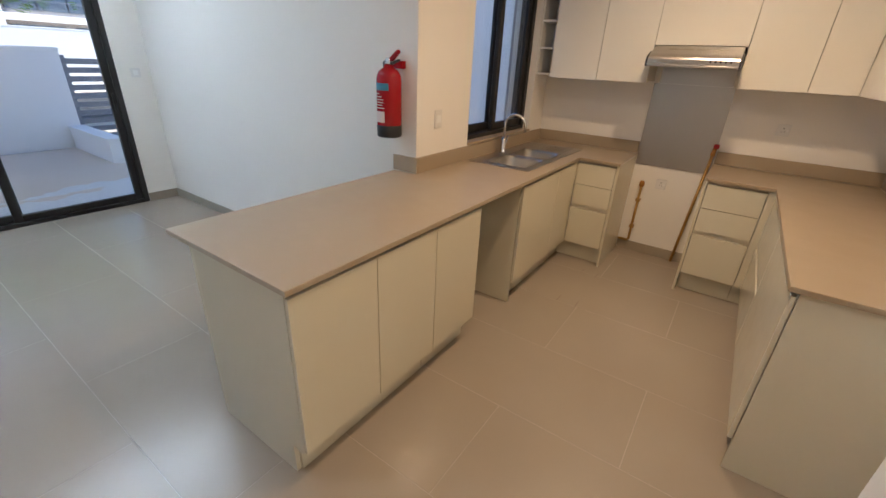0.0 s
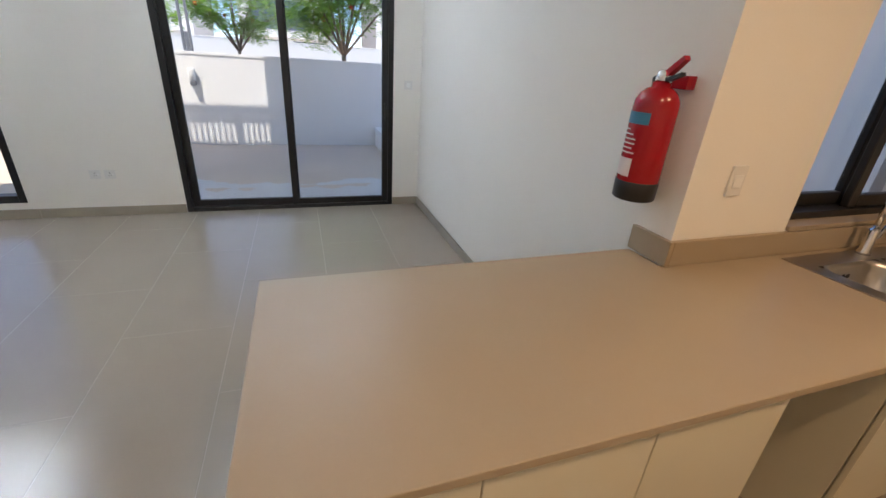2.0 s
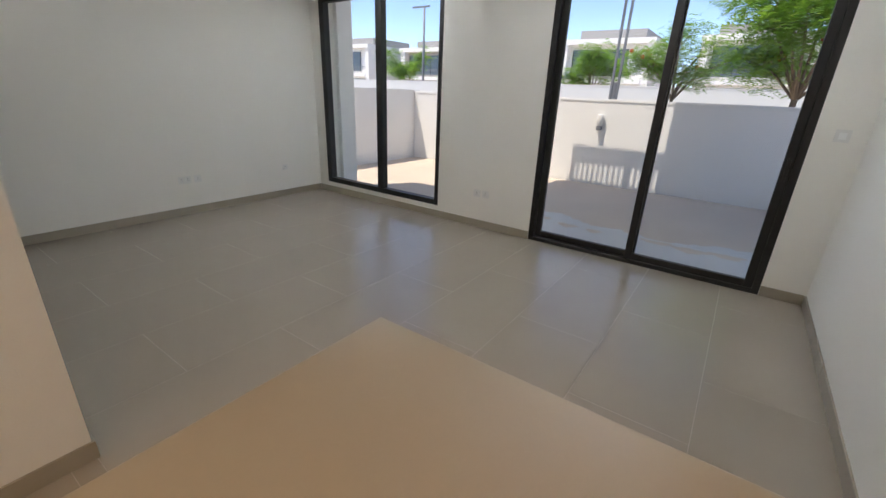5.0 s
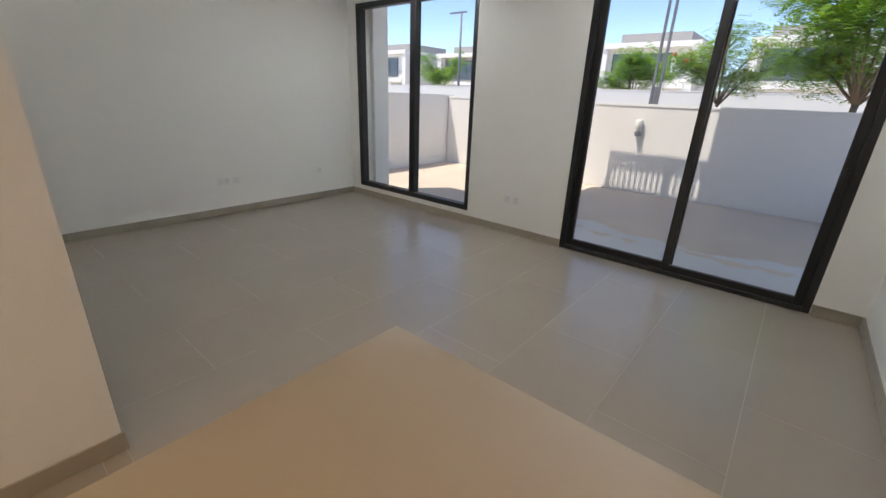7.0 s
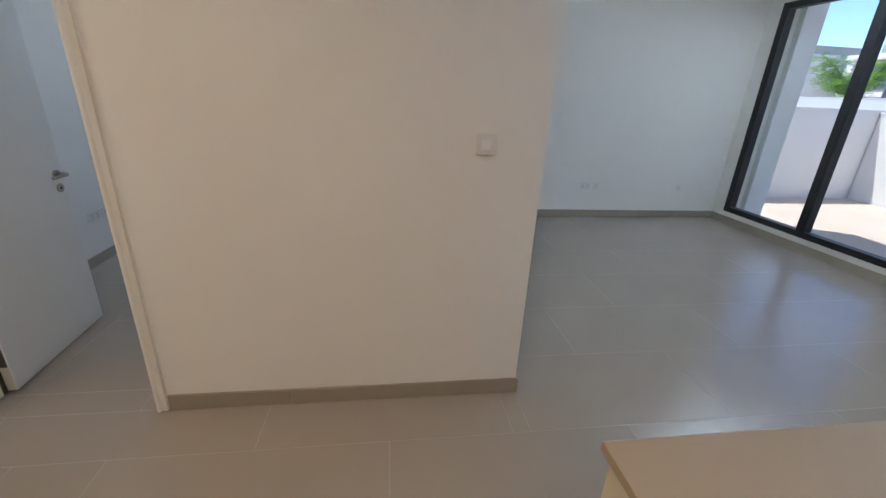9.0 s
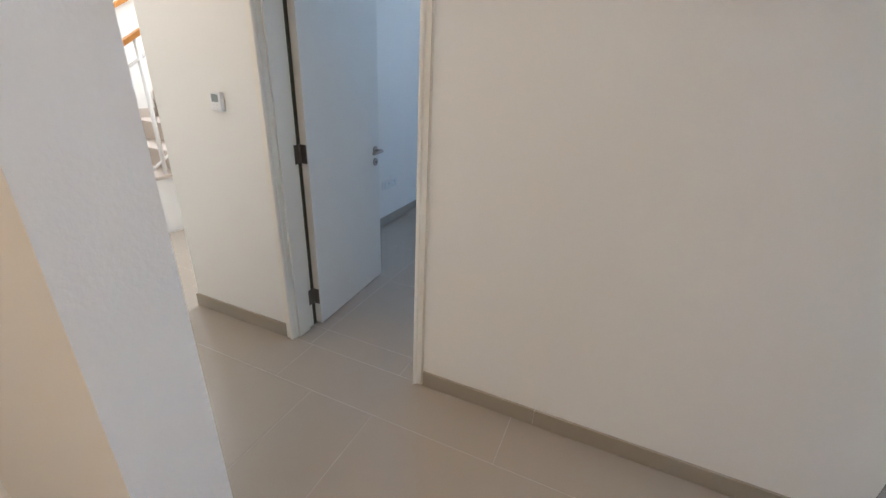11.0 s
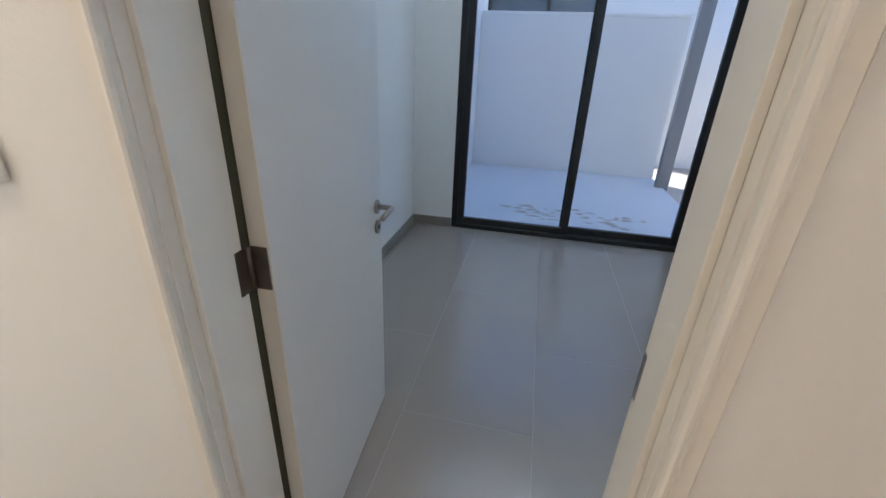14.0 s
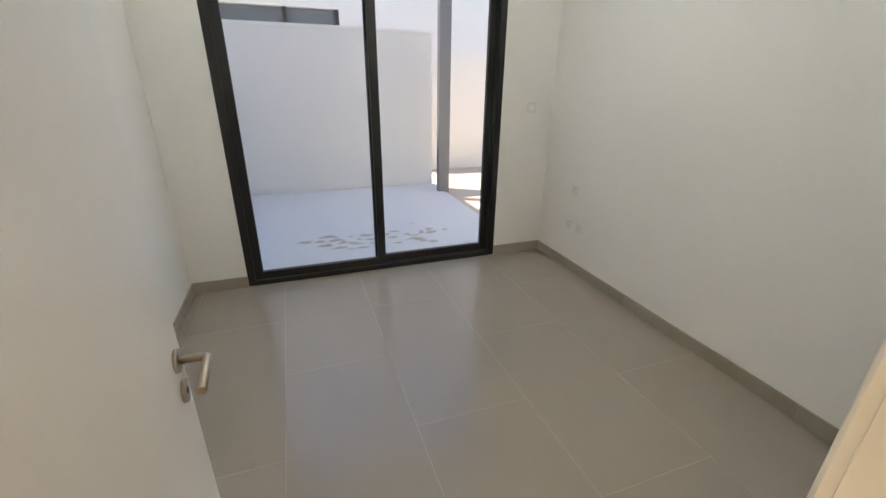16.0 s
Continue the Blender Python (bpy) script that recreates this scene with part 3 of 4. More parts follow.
solid("corner_plinth", merge_boxes([(-1.43, -0.897, 3.627, 4.25, 0.001, 0.155), (-0.895, -0.813, 3.727, 4.25, 0.001, 0.155)]), LAMINATE, "cream laminate plinth in the sink corner", "panel")
solid("corner_plinth", merge_boxes([(0.627, 1.15, 3.645, 4.25, 0.001, 0.155), (0.50, 0.625, 3.727, 4.25, 0.001, 0.155)]), LAMINATE, "cream laminate plinth in the back corner", "panel")
# dishwasher space: the neighbours' side panels
solid("side_panel", bx(PX0, PX1 - 0.022, 2.602, 2.620, 0.001, CB - 0.002, 0.0015), LAMINATE, "cream laminate panel beside the dishwasher space", "panel")
solid("worktop_upstand", merge_boxes([(-1.62, -1.418, 2.233, 2.253, CT + 0.001, 1.027), (-1.438, -1.418, 2.254, 4.236, CT + 0.001, 1.027), (-1.438, LX, 4.237, 4.257, CT + 0.001, 1.027)], 0.002), QUARTZ, "beige quartz upstand along the sink wall", "upstand")
solid("worktop_upstand", merge_boxes([(RX, 1.138, 4.237, 4.257, CT + 0.001, 1.027), (1.138, 1.158, 1.96, 4.257, CT + 0.001, 1.027)], 0.002), QUARTZ, "beige quartz upstand along the back wall", "upstand")

# worktops, with the cut-out for the sink
SX0, SX1, SY0, SY1 = -1.385, -0.90, 2.83, 3.98
B1, B2 = (2.90, 3.27), (3.30, 3.62)      # the two bowls
bxx = (-1.29, -0.955)
def on_sink_run(u, v):
    if v > 3.63:
        return u > -1.438
    if u > -0.80 or (v > 2.23 and u < -1.438):
        return False
    return not (2.88 < v and -1.31 < u < -0.94)


def eased(bm):
    """Small polished arris along the worktop's upper edges."""
    ed = [e for e in bm.edges if all(v.co.z > CT - 0.001 for v in e.verts) and len(e.link_faces) == 2 and e.calc_face_angle(0) > 1]
    bmesh.ops.bevel(bm, geom=ed, offset=0.003, segments=2, affect="EDGES", profile=0.5)
    return bm


solid("worktop", eased(plate([-1.603, -1.438, -1.31, -0.94, -0.80, LX + 0.004], [0.80, 2.23, 2.88, 3.63, 4.236], on_sink_run, CB, CT, "z")), QUARTZ,
      "beige quartz worktop running from peninsula to cooker space", "worktop")
solid("worktop", eased(plate([RX - 0.004, 0.53, 1.137], [1.95, 3.63, 4.236], lambda u, v: v > 3.63 or u > 0.53, CB, CT, "z")), QUARTZ,
      "beige quartz worktop on the cream units", "worktop")

sink = thing("kitchen_sink", (-1.15, 3.4, CT), "stainless steel sink with two bowls and a drainer", "sink")


def bowl(y0, y1, x0=bxx[0], x1=bxx[1], depth=0.16):
    """A rounded open bowl with a thin wall."""
    b = bmesh.new()

    def ring(inset, z, r):
        vs, n = [], 6
        for cx, cy, a0 in ((x1 - inset - r, y1 - inset - r, 0), (x0 + inset + r, y1 - inset - r, 90), (x0 + inset + r, y0 + inset + r, 180), (x1 - inset - r, y0 + inset + r, 270)):
            for k in range(n + 1):
                a = radians(a0 + 90 * k / n)
                vs.append(b.verts.new((cx + r * math.cos(a), cy + r * math.sin(a), z)))
        return vs
    rs = [ring(-0.012, CT + 0.0045, 0.09), ring(0.0, CT + 0.003, 0.085), ring(0.008, CT - 0.02, 0.08), ring(0.02, CT - depth + 0.03, 0.07), ring(0.05, CT - depth, 0.05)]
    for r0, r1 in zip(rs, rs[1:]):
        for k in range(len(r0)):
            f = b.faces.new((r0[k], r0[(k + 1) % len(r0)], r1[(k + 1) % len(r0)], r1[k]))
            f.smooth = True
    b.faces.new(rs[-1])
    bmesh.ops.recalc_face_normals(b, faces=b.faces)
    for f in b.faces:
        f.normal_flip()
    return b


rim = merge_boxes([(SX0, bxx[0] - 0.0, SY0, SY1, CT, CT + 0.005), (bxx[1], SX1, SY0, SY1, CT, CT + 0.005), (bxx[0], bxx[1], SY0, B1[0], CT, CT + 0.005),
                   (bxx[0], bxx[1], B1[1], B2[0], CT, CT + 0.005), (bxx[0], bxx[1], B2[1], SY1, CT, CT + 0.005)])
part("rim", rim, STEEL, sink)
for y0, y1 in (B1, B2):
    o = part("bowl", bowl(y0, y1), STEEL, sink)
    part("drain", lathe([(0.04, 0.0), (0.04, 0.003), (0.02, 0.004)], ((bxx[0] + bxx[1]) / 2, (y0 + y1) / 2, CT - 0.159), 20), CHROME, o)
for k in range(3):
    part("overflow_hole", lathe([(0.012, 0.0), (0.012, 0.002)], (-1.272, 3.03 + k * 0.03, CT - 0.05), 12, axis="x"), DARKSLOT, sink)
for i in range(7):
    part("drainer_ridge", bx(-1.27 + i * 0.048, -1.258 + i * 0.048, 3.70, 3.92, CT + 0.005, CT + 0.009, 0.002), STEEL, sink)
tap = thing("kitchen_tap", (-1.345, 3.285, CT + 0.005), "chrome gooseneck mixer tap on the sink", "tap")
part("base", lathe([(0.027, 0.0), (0.026, 0.012), (0.021, 0.02), (0.021, 0.11), (0.015, 0.12)], (-1.345, 3.285, CT + 0.005), 24), CHROME, tap)
arc = [(-1.345, 3.285, 1.04), (-1.345, 3.285, 1.14)] + [(-1.345 + 0.085 - 0.085 * math.cos(radians(a)), 3.285 + 0.02 * a / 180, 1.155 + 0.085 * math.sin(radians(a))) for a in range(0, 181, 12)] + [(-1.175, 3.305, 1.115)]
part("spout", tube(arc, 0.0115, 14), CHROME, tap)
part("lever", tube([(-1.345, 3.306, 1.0), (-1.343, 3.335, 1.012), (-1.34, 3.35, 1.06)], [0.011, 0.009, 0.006], 10), CHROME, tap)

# ---------------------------------------------------------------- wall cabinets and hood
UB, UT, UY = 1.515, 2.45, 3.93


def wall_unit(x0, x1, z0, label, y1=4.255):
    ob = thing("wall_cabinet", ((x0 + x1) / 2, y1, z0), label, "wall cabinet", "kitchen wall cabinets")
    part("body", bx(x0 + 0.001, x1 - 0.001, UY + 0.02, y1, z0 + 0.012, UT), UPPER, ob)
    part("door", bx(x0 + 0.002, x1 - 0.002, UY, UY + 0.019, z0, UT - 0.002, 0.0025), UPPER, ob)
    return ob


for x0, x1, z0 in ((-1.285, -0.876, UB), (-0.876, -0.480, UB), (-0.480, 0.119, 1.785), (0.119, 0.518, UB), (0.518, 0.778, UB)):
    wall_unit(x0, x1, z0, "white laminate wall cabinet with a plain door")
cab = thing("wall_cabinet", (0.97, 3.6, UB), "white laminate wall cabinet on the side wall", "wall cabinet", "kitchen wall cabinets")
part("body", bx(0.797, 1.157, 3.2, 4.25, UB + 0.012, UT), UPPER, cab)
part("door", bx(0.777, 0.796, 3.2, 3.925, UB, UT - 0.002, 0.0025), UPPER, cab)
shelfu = thing("open_shelf_unit", (-1.355, 4.1, 1.53), "narrow white open shelf unit beside the window", "shelf")
part("back", bx(-1.437, -1.287, 4.24, 4.257, 1.53, UT), UPPER, shelfu)
part("side", bx(-1.437, -1.425, 3.98, 4.239, 1.53, UT), UPPER, shelfu)
for z in (1.53, 1.74, 1.95, 2.16):
    part("shelf", bx(-1.424, -1.288, 3.96, 4.239, z, z + 0.016, 0.001), UPPER, shelfu)

HX0, HX1 = -0.476, 0.115
hood = thing("cooker_hood", (-0.18, 3.95, 1.65), "slim stainless steel cooker hood under the wall cabinets", "cooker hood")
part("body", prism([(4.25, 1.782), (3.93, 1.782), (3.755, 1.722), (3.735, 1.712), (3.715, 1.70), (3.708, 1.685), (3.708, 1.655), (4.25, 1.655)], HX0 + 0.012, HX1 - 0.012, "x"), STEEL, hood)
for hx in (HX0, HX1 - 0.011):
    part("end_cap", prism([(3.80, 1.735), (3.74, 1.712), (3.703, 1.69), (3.70, 1.64), (3.73, 1.634), (3.80, 1.64)], hx, hx + 0.011, "x"), BLACKPL, hood, "black plastic end cap")
part("lip", bx(HX0 + 0.013, HX1 - 0.013, 3.702, 3.75, 1.634, 1.654, 0.006), STEEL, hood, "rounded steel lower lip")
part("filter", bx(HX0 + 0.05, HX1 - 0.05, 3.77, 4.2, 1.640, 1.654, 0.002), GREYMETAL, hood, "grey mesh filter")
for i in range(5):
    part("button", lathe([(0.007, 0.0), (0.0065, 0.004)], (-0.065 + i * 0.03, 3.705, 1.676), 12, axis="y"), BLACKPL, hood)
part("badge", bx(-0.40, -0.33, 3.7055, 3.7078, 1.666, 1.676), GROOVE, hood)
SLOPE = Matrix.Rotation(math.atan2(0.06, 0.175), 4, "X")
for x0, x1 in ((-0.36, -0.20), (-0.18, -0.10), (-0.08, 0.02)):
    vb = bx(x0, x1, -0.012, 0.012, 0.0, 0.0015)
    bmesh.ops.transform(vb, matrix=Matrix.Translation((0, 3.85, 1.755)) @ SLOPE, verts=vb.verts)
    part("vent", vb, GROOVE, hood)
solid("splash_plate", bx(-0.475, 0.112, 4.252, 4.258, 0.83, 1.512), STEEL, "brushed stainless steel splash plate behind the cooker space", "splashback")
solid("splash_plate", bx(-0.44, 0.09, 4.2545, 4.2585, 1.513, 1.66), STEEL, "narrow steel strip under the hood", "splashback")


def socket(name, at, normal, w, hgt, label, category="socket", holes=1, rocker=False, group=""):
    """A face plate on a wall; normal is one of +x -x +y -y."""
    x, y, z = at
    ob = thing(name, at, label, category, group)
    s = 1 if normal[0] == "+" else -1

    def pl(u0, u1, v0, v1, d0, d1):
        a, b = sorted((s * d0, s * d1))
        return (x + a, x + b, y + u0, y + u1, z + v0, z + v1) if normal[1] == "x" else (x + u0, x + u1, y + a, y + b, z + v0, z + v1)
    part("plate", bx(*pl(-w / 2, w / 2, -hgt / 2, hgt / 2, 0.0, 0.009), 0.003), SOCKET, ob)
    for k in range(holes):
        c = (k - (holes - 1) / 2) * w / max(holes, 1)
        if rocker:
            part("rocker", bx(*pl(c - 0.022, c + 0.022, -0.024, 0.024, 0.009, 0.013), 0.002), WHITEPL, ob)
        else:
            part("slot", bx(*pl(c - 0.003, c + 0.003, 0.008, 0.018, 0.0085, 0.0096)), DARKSLOT, ob)
            part("slot", bx(*pl(c - 0.012, c - 0.006, -0.012, -0.008, 0.0085, 0.0096)), DARKSLOT, ob)
            part("slot", bx(*pl(c + 0.006, c + 0.012, -0.012, -0.008, 0.0085, 0.0096)), DARKSLOT, ob)
            part("rocker", bx(*pl(c + 0.02, c + 0.03, -0.008, 0.008, 0.0085, 0.011), 0.001), WHITEPL, ob)
    return ob


socket("wall_socket", (0.49, 4.259, 1.24), "-y", 0.086, 0.086, "white plastic wall socket above the worktop", group="wall sockets")
socket("wall_socket", (-0.225, 4.259, 0.68), "-y", 0.086, 0.086, "white plastic wall socket behind the cooker space", group="wall sockets")
socket("wall_switch", (-1.439, 2.476, 1.253), "+x", 0.075, 0.115, "white plastic switch plate above the worktop", "switch", rocker=True, group="wall switches")
socket("wall_socket", (-2.24, 2.254, 0.46), "-y", 0.09, 0.09, "white plastic wall socket low on the wall", group="wall sockets")
socket("wall_socket", (-3.06, -3.869, 0.42), "+y", 0.146, 0.086, "white plastic double wall socket above the skirting", holes=2, group="wall sockets")
socket("wall_socket", (-3.215, -3.869, 0.42), "+y", 0.086, 0.086, "white plastic data outlet above the skirting", group="wall sockets")
socket("wall_socket", (-4.45, -3.869, 0.42), "+y", 0.075, 0.075, "white plastic outlet near the window", group="wall sockets")
socket("wall_socket", (XG + 0.001, -0.945, 0.415), "+x", 0.09, 0.086, "white plastic wall socket between the windows", group="wall sockets")
socket("wall_socket", (XG + 0.001, -0.825, 0.415), "+x", 0.09, 0.086, "white plastic data outlet between the windows", group="wall sockets")
socket("wall_switch", (XG + 0.001, 2.11, 1.355), "+x", 0.09, 0.09, "white plastic switch beside the sliding door", "switch", rocker=True, group="wall switches")
socket("wall_switch", (-0.82, -0.424, 1.332), "+y", 0.09, 0.09, "white plastic rocker light switch", "switch", rocker=True, group="wall switches")
socket("wall_switch", (-0.775, -3.759, 1.351), "+y", 0.086, 0.086, "white plastic switch beside the sliding door", "switch", rocker=True, group="wall switches")
socket("wall_socket", (-0.984, -3.283, 0.715), "+x", 0.086, 0.086, "white plastic outlet above two others", group="wall sockets")
socket("wall_socket", (-0.984, -3.31, 0.41), "+x", 0.086, 0.086, "white plastic wall socket above the skirting", group="wall sockets")
socket("wall_socket", (-0.984, -3.17, 0.41), "+x", 0.086, 0.086, "white plastic wall socket above the skirting", group="wall sockets")
socket("wall_socket", (2.089, -2.38, 0.41), "-x", 0.146, 0.086, "white plastic double wall socket in the small room", holes=2, group="wall sockets")
socket("wall_socket", (2.089, -2.53, 0.41), "-x", 0.086, 0.086, "white plastic data outlet in the small room", group="wall sockets")

# gas pipes in the cooker space
pipe = thing("gas_pipe", (-0.375, 4.2, 0.1), "short copper gas pipe with a brass valve on the wall", "pipe", "gas pipes")
part("tube", tube([(-0.47, 4.225, 0.105), (-0.39, 4.225, 0.105), (-0.375, 4.225, 0.12), (-0.375, 4.225, 0.64)], 0.011, 12), COPPER, pipe)
part("valve", lathe([(0.016, 0), (0.022, 0.015), (0.022, 0.04), (0.014, 0.055)], (-0.375, 4.225, 0.635), 16), BRASS, pipe)
part("clip", bx(-0.395, -0.355, 4.205, 4.259, 0.24, 0.26, 0.003), COPPER, pipe)
part("clip", bx(-0.395, -0.355, 4.205, 4.259, 0.50, 0.52, 0.003), COPPER, pipe)
pipe = thing("gas_pipe", (0.06, 4.18, 0.0), "long leaning copper gas pipe with a red valve", "pipe", "gas pipes")
part("tube", tube([(0.022, 4.20, 0.013), (0.095, 4.222, 1.0)], 0.012, 12), COPPER, pipe)
part("valve", tube([(0.094, 4.213, 0.99), (0.099, 4.221, 1.05)], [0.019, 0.014], 12), BRASS, pipe)
part("valve_handle", bx(0.085, 0.125, 4.205, 4.235, 1.05, 1.085, 0.006), RED, pipe, "red valve handle")

# fire extinguisher on its bracket
fx, fy = -1.579, 2.155
ext = thing("fire_extinguisher", (fx, fy, 1.17), "red fire extinguisher with black foot on a wall bracket", "fire extinguisher")
part("cylinder", lathe([(0.074, 1.235), (0.076, 1.24), (0.076, 1.50), (0.073, 1.525), (0.061, 1.548), (0.045, 1.563), (0.03, 1.568), (0.03, 1.585)], (fx, fy, 0), 40), RED, ext)
part("foot", lathe([(0.069, 1.170), (0.0765, 1.176), (0.0775, 1.24), (0.075, 1.243)], (fx, fy, 0), 40), BLACKPL, ext, "black plastic foot ring")
part("valve", lathe([(0.022, 1.585), (0.024, 1.59), (0.022, 1.615), (0.014, 1.625)], (fx, fy, 0), 20), CHROME, ext)
part("lever", prism([(fx - 0.02, 1.615), (fx + 0.015, 1.622), (fx + 0.075, 1.668), (fx + 0.083, 1.655), (fx + 0.03, 1.606), (fx - 0.02, 1.604)], fy - 0.012, fy + 0.012, "y"), RED, ext)
part("carry_handle", prism([(fx - 0.02, 1.60), (fx + 0.03, 1.60), (fx + 0.08, 1.618), (fx + 0.08, 1.608), (fx + 0.03, 1.588), (fx - 0.02, 1.588)], fy - 0.011, fy + 0.011, "y"), BLACKPL, ext)
part("hose", tube([(fx - 0.02, fy, 1.60), (fx - 0.045, fy + 0.01, 1.595), (fx - 0.06, fy + 0.03, 1.55), (fx - 0.066, fy + 0.05, 1.45), (fx - 0.062, fy + 0.055, 1.32)], 0.010, 10), BLACKPL, ext)
part("bracket", bx(fx - 0.02, fx + 0.05, fy + 0.06, 2.254, 1.565, 1.61, 0.004), RED, ext, "red wall bracket")


def arc_patch(r, a0, a1, z0, z1):
    b = bmesh.new()
    n = 14
    lo = [b.verts.new((fx + r * math.cos(radians(a0 + (a1 - a0) * k / n)), fy + r * math.sin(radians(a0 + (a1 - a0) * k / n)), z0)) for k in range(n + 1)]
    hi = [b.verts.new((v.co.x, v.co.y, z1)) for v in lo]
    for k in range(n):
        b.faces.new((lo[k], lo[k + 1], hi[k + 1], hi[k]))
    return b


part("label_band", arc_patch(0.0766, 205, 310, 1.445, 1.485), BLUELAB, ext, "blue label band with unreadable writing")
part("label_panel", arc_patch(0.0766, 225, 290, 1.26, 1.325), PALELAB, ext, "pale label panel")
for k, (a, b_) in enumerate(((225, 290), (230, 280), (228, 286), (240, 285), (232, 276), (226, 262))):
    part("label_line", arc_patch(0.0766, a, b_, 1.342 + k * 0.016, 1.347 + k * 0.016), PALELAB, ext)

ext.location.z -= 0.014

# ---------------------------------------------------------------- inner door
door = thing("door_3", (DX1, -0.60, 0), "white painted wooden door standing open into the room", "door", kind="structure")
leaf = part("door_leaf", bx(DX1 - 0.046, DX1 - 0.002, -1.372, -0.612, 0.012, DH - 0.004, 0.002), DOORP, door)
leaf.matrix_basis = Matrix.Translation((DX1, -0.60, 0)) @ Matrix.Rotation(radians(3.2), 4, "Z") @ Matrix.Translation((-DX1, 0.60, 0))
part("edge_lipping", bx(DX1 - 0.045, DX1 - 0.003, -0.6118, -0.6095, 0.014, DH - 0.006), CASING, leaf, "cream painted edge of the door")
for sgn, xf in ((-1, DX1 - 0.046), (1, DX1 - 0.002)):
    part("rose", lathe([(0.026, 0.0), (0.026, 0.008)], (xf + (sgn * 0.008 if sgn < 0 else 0), -1.315, 0.985), 24, axis="x"), NICKEL, leaf)
    part("keyhole_plate", lathe([(0.026, 0.0), (0.026, 0.008)], (xf + (sgn * 0.008 if sgn < 0 else 0), -1.315, 0.905), 24, axis="x"), NICKEL, leaf)
    part("lever_handle", tube([(xf, -1.315, 0.985), (xf + sgn * 0.05, -1.315, 0.985), (xf + sgn * 0.062, -1.309, 0.985), (xf + sgn * 0.062, -1.19, 0.985)], 0.0095, 12), NICKEL, leaf, "satin nickel lever handle")
    part("keyhole", lathe([(0.008, 0.0), (0.008, 0.001)], (xf + sgn * 0.009, -1.315, 0.905), 12, axis="x"), DARKSLOT, leaf)
for z in (0.205, 1.07, 1.86):
    hg = part("hinge", bx(DX1 - 0.003, DX1 - 0.0005, -0.598, -0.563, z - 0.05, z + 0.05), DARKNICKEL, door, "dull nickel butt hinge")
    part("hinge_leaf", bx(DX1 - 0.042, DX1 - 0.006, -0.6094, -0.6065, z - 0.05, z + 0.05), DARKNICKEL, hg)
    part("hinge_pin", tube([(DX1 - 0.004, -0.60, z - 0.05), (DX1 - 0.004, -0.60, z + 0.05)], 0.006, 10), DARKNICKEL, hg)
jamb = merge_boxes([(DX0 - 0.02, DX0, -0.587, -0.423, 0.001, DH), (DX1, DX1 + 0.02, -0.587, -0.423, 0.001, DH), (DX0 - 0.02, DX1 + 0.02, -0.587, -0.423, DH, DH + 0.02)], 0.001)
part("door_lining", jamb, CASING, door)
part("door_stop", merge_boxes([(DX0 + 0.0005, DX0 + 0.014, -0.537, -0.45, 0.001, DH - 0.001), (DX1 - 0.014, DX1 - 0.0005, -0.537, -0.45, 0.001, DH - 0.001)], 0.001), CASING, door)
# added dark strip closing the hinge gap, its shade put into the colour
part("door_seal", bx(DX1 + 0.001, DX1 + 0.0195, -0.614, -0.5875, 0.002, DH - 0.005), GAPSHADE, door, "dark strip standing for the shade in the door gap")
part("strike_plate", bx(DX0 + 0.0, DX0 + 0.0025, -0.585, -0.555, 0.93, 1.03), NICKEL, door)


def casing(x_in, x_out, y_face, s):
    """A moulded upright: a thick inner bead stepping down to a thin outer edge."""
    d = 1 if x_out > x_in else -1
    w = abs(x_out - x_in)
    pr = [(0, 0), (0, 0.015), (0.003, 0.020), (0.008, 0.023), (0.014, 0.022), (0.018, 0.017), (0.021, 0.012), (0.026, 0.011), (w - 0.006, 0.012), (w - 0.0055, 0.002), (w - 0.003, 0.002), (w - 0.0025, 0.007), (w, 0.005), (w, 0)]
    return [(x_in + d * u, y_face + s * v) for u, v in pr]


for yf, s in ((-0.4245, 1), (-0.5855, -1)):
    part("architrave", prism(casing(DX0 - 0.004, DX0 - 0.056, yf, s), 0.001, DH + 0.06, "z"), CASING, door, "cream moulded architrave")
    part("architrave", prism(casing(DX1 + (0.004 if s > 0 else 0.021), DX1 + 0.058 + (0.0 if s > 0 else 0.02), yf, s), 0.001, DH + 0.06, "z"), CASING, door, "cream moulded architrave")
    part("architrave", bx(DX0 - 0.003, DX1 + 0.003, min(yf, yf + s * 0.016), max(yf, yf + s * 0.016), DH + 0.002, DH + 0.06, 0.003), CASING, door, "cream moulded architrave")

th = thing("thermostat", (1.85, -0.424, 1.317), "white thermostat with grey display on the wall", "thermostat")
part("case", bx(1.812, 1.888, -0.4245, -0.402, 1.275, 1.365, 0.005), WHITEPL, th)
part("display", bx(1.828, 1.872, -0.4025, -0.4008, 1.318, 1.353, 0.001), LCD, th)
for k in range(4):
    part("button", bx(1.832 + (k % 2) * 0.024, 1.844 + (k % 2) * 0.024, -0.4025, -0.400, 1.286 + (k // 2) * 0.014, 1.293 + (k // 2) * 0.014, 0.001), SOCKET, th)

# ---------------------------------------------------------------- staircase
stair = thing("staircase", (4.2, -1.6, 0), "beige stone stair rising along the wall", "staircase", kind="structure")
RISE, GO, Y0 = 0.178, 0.285, -0.512
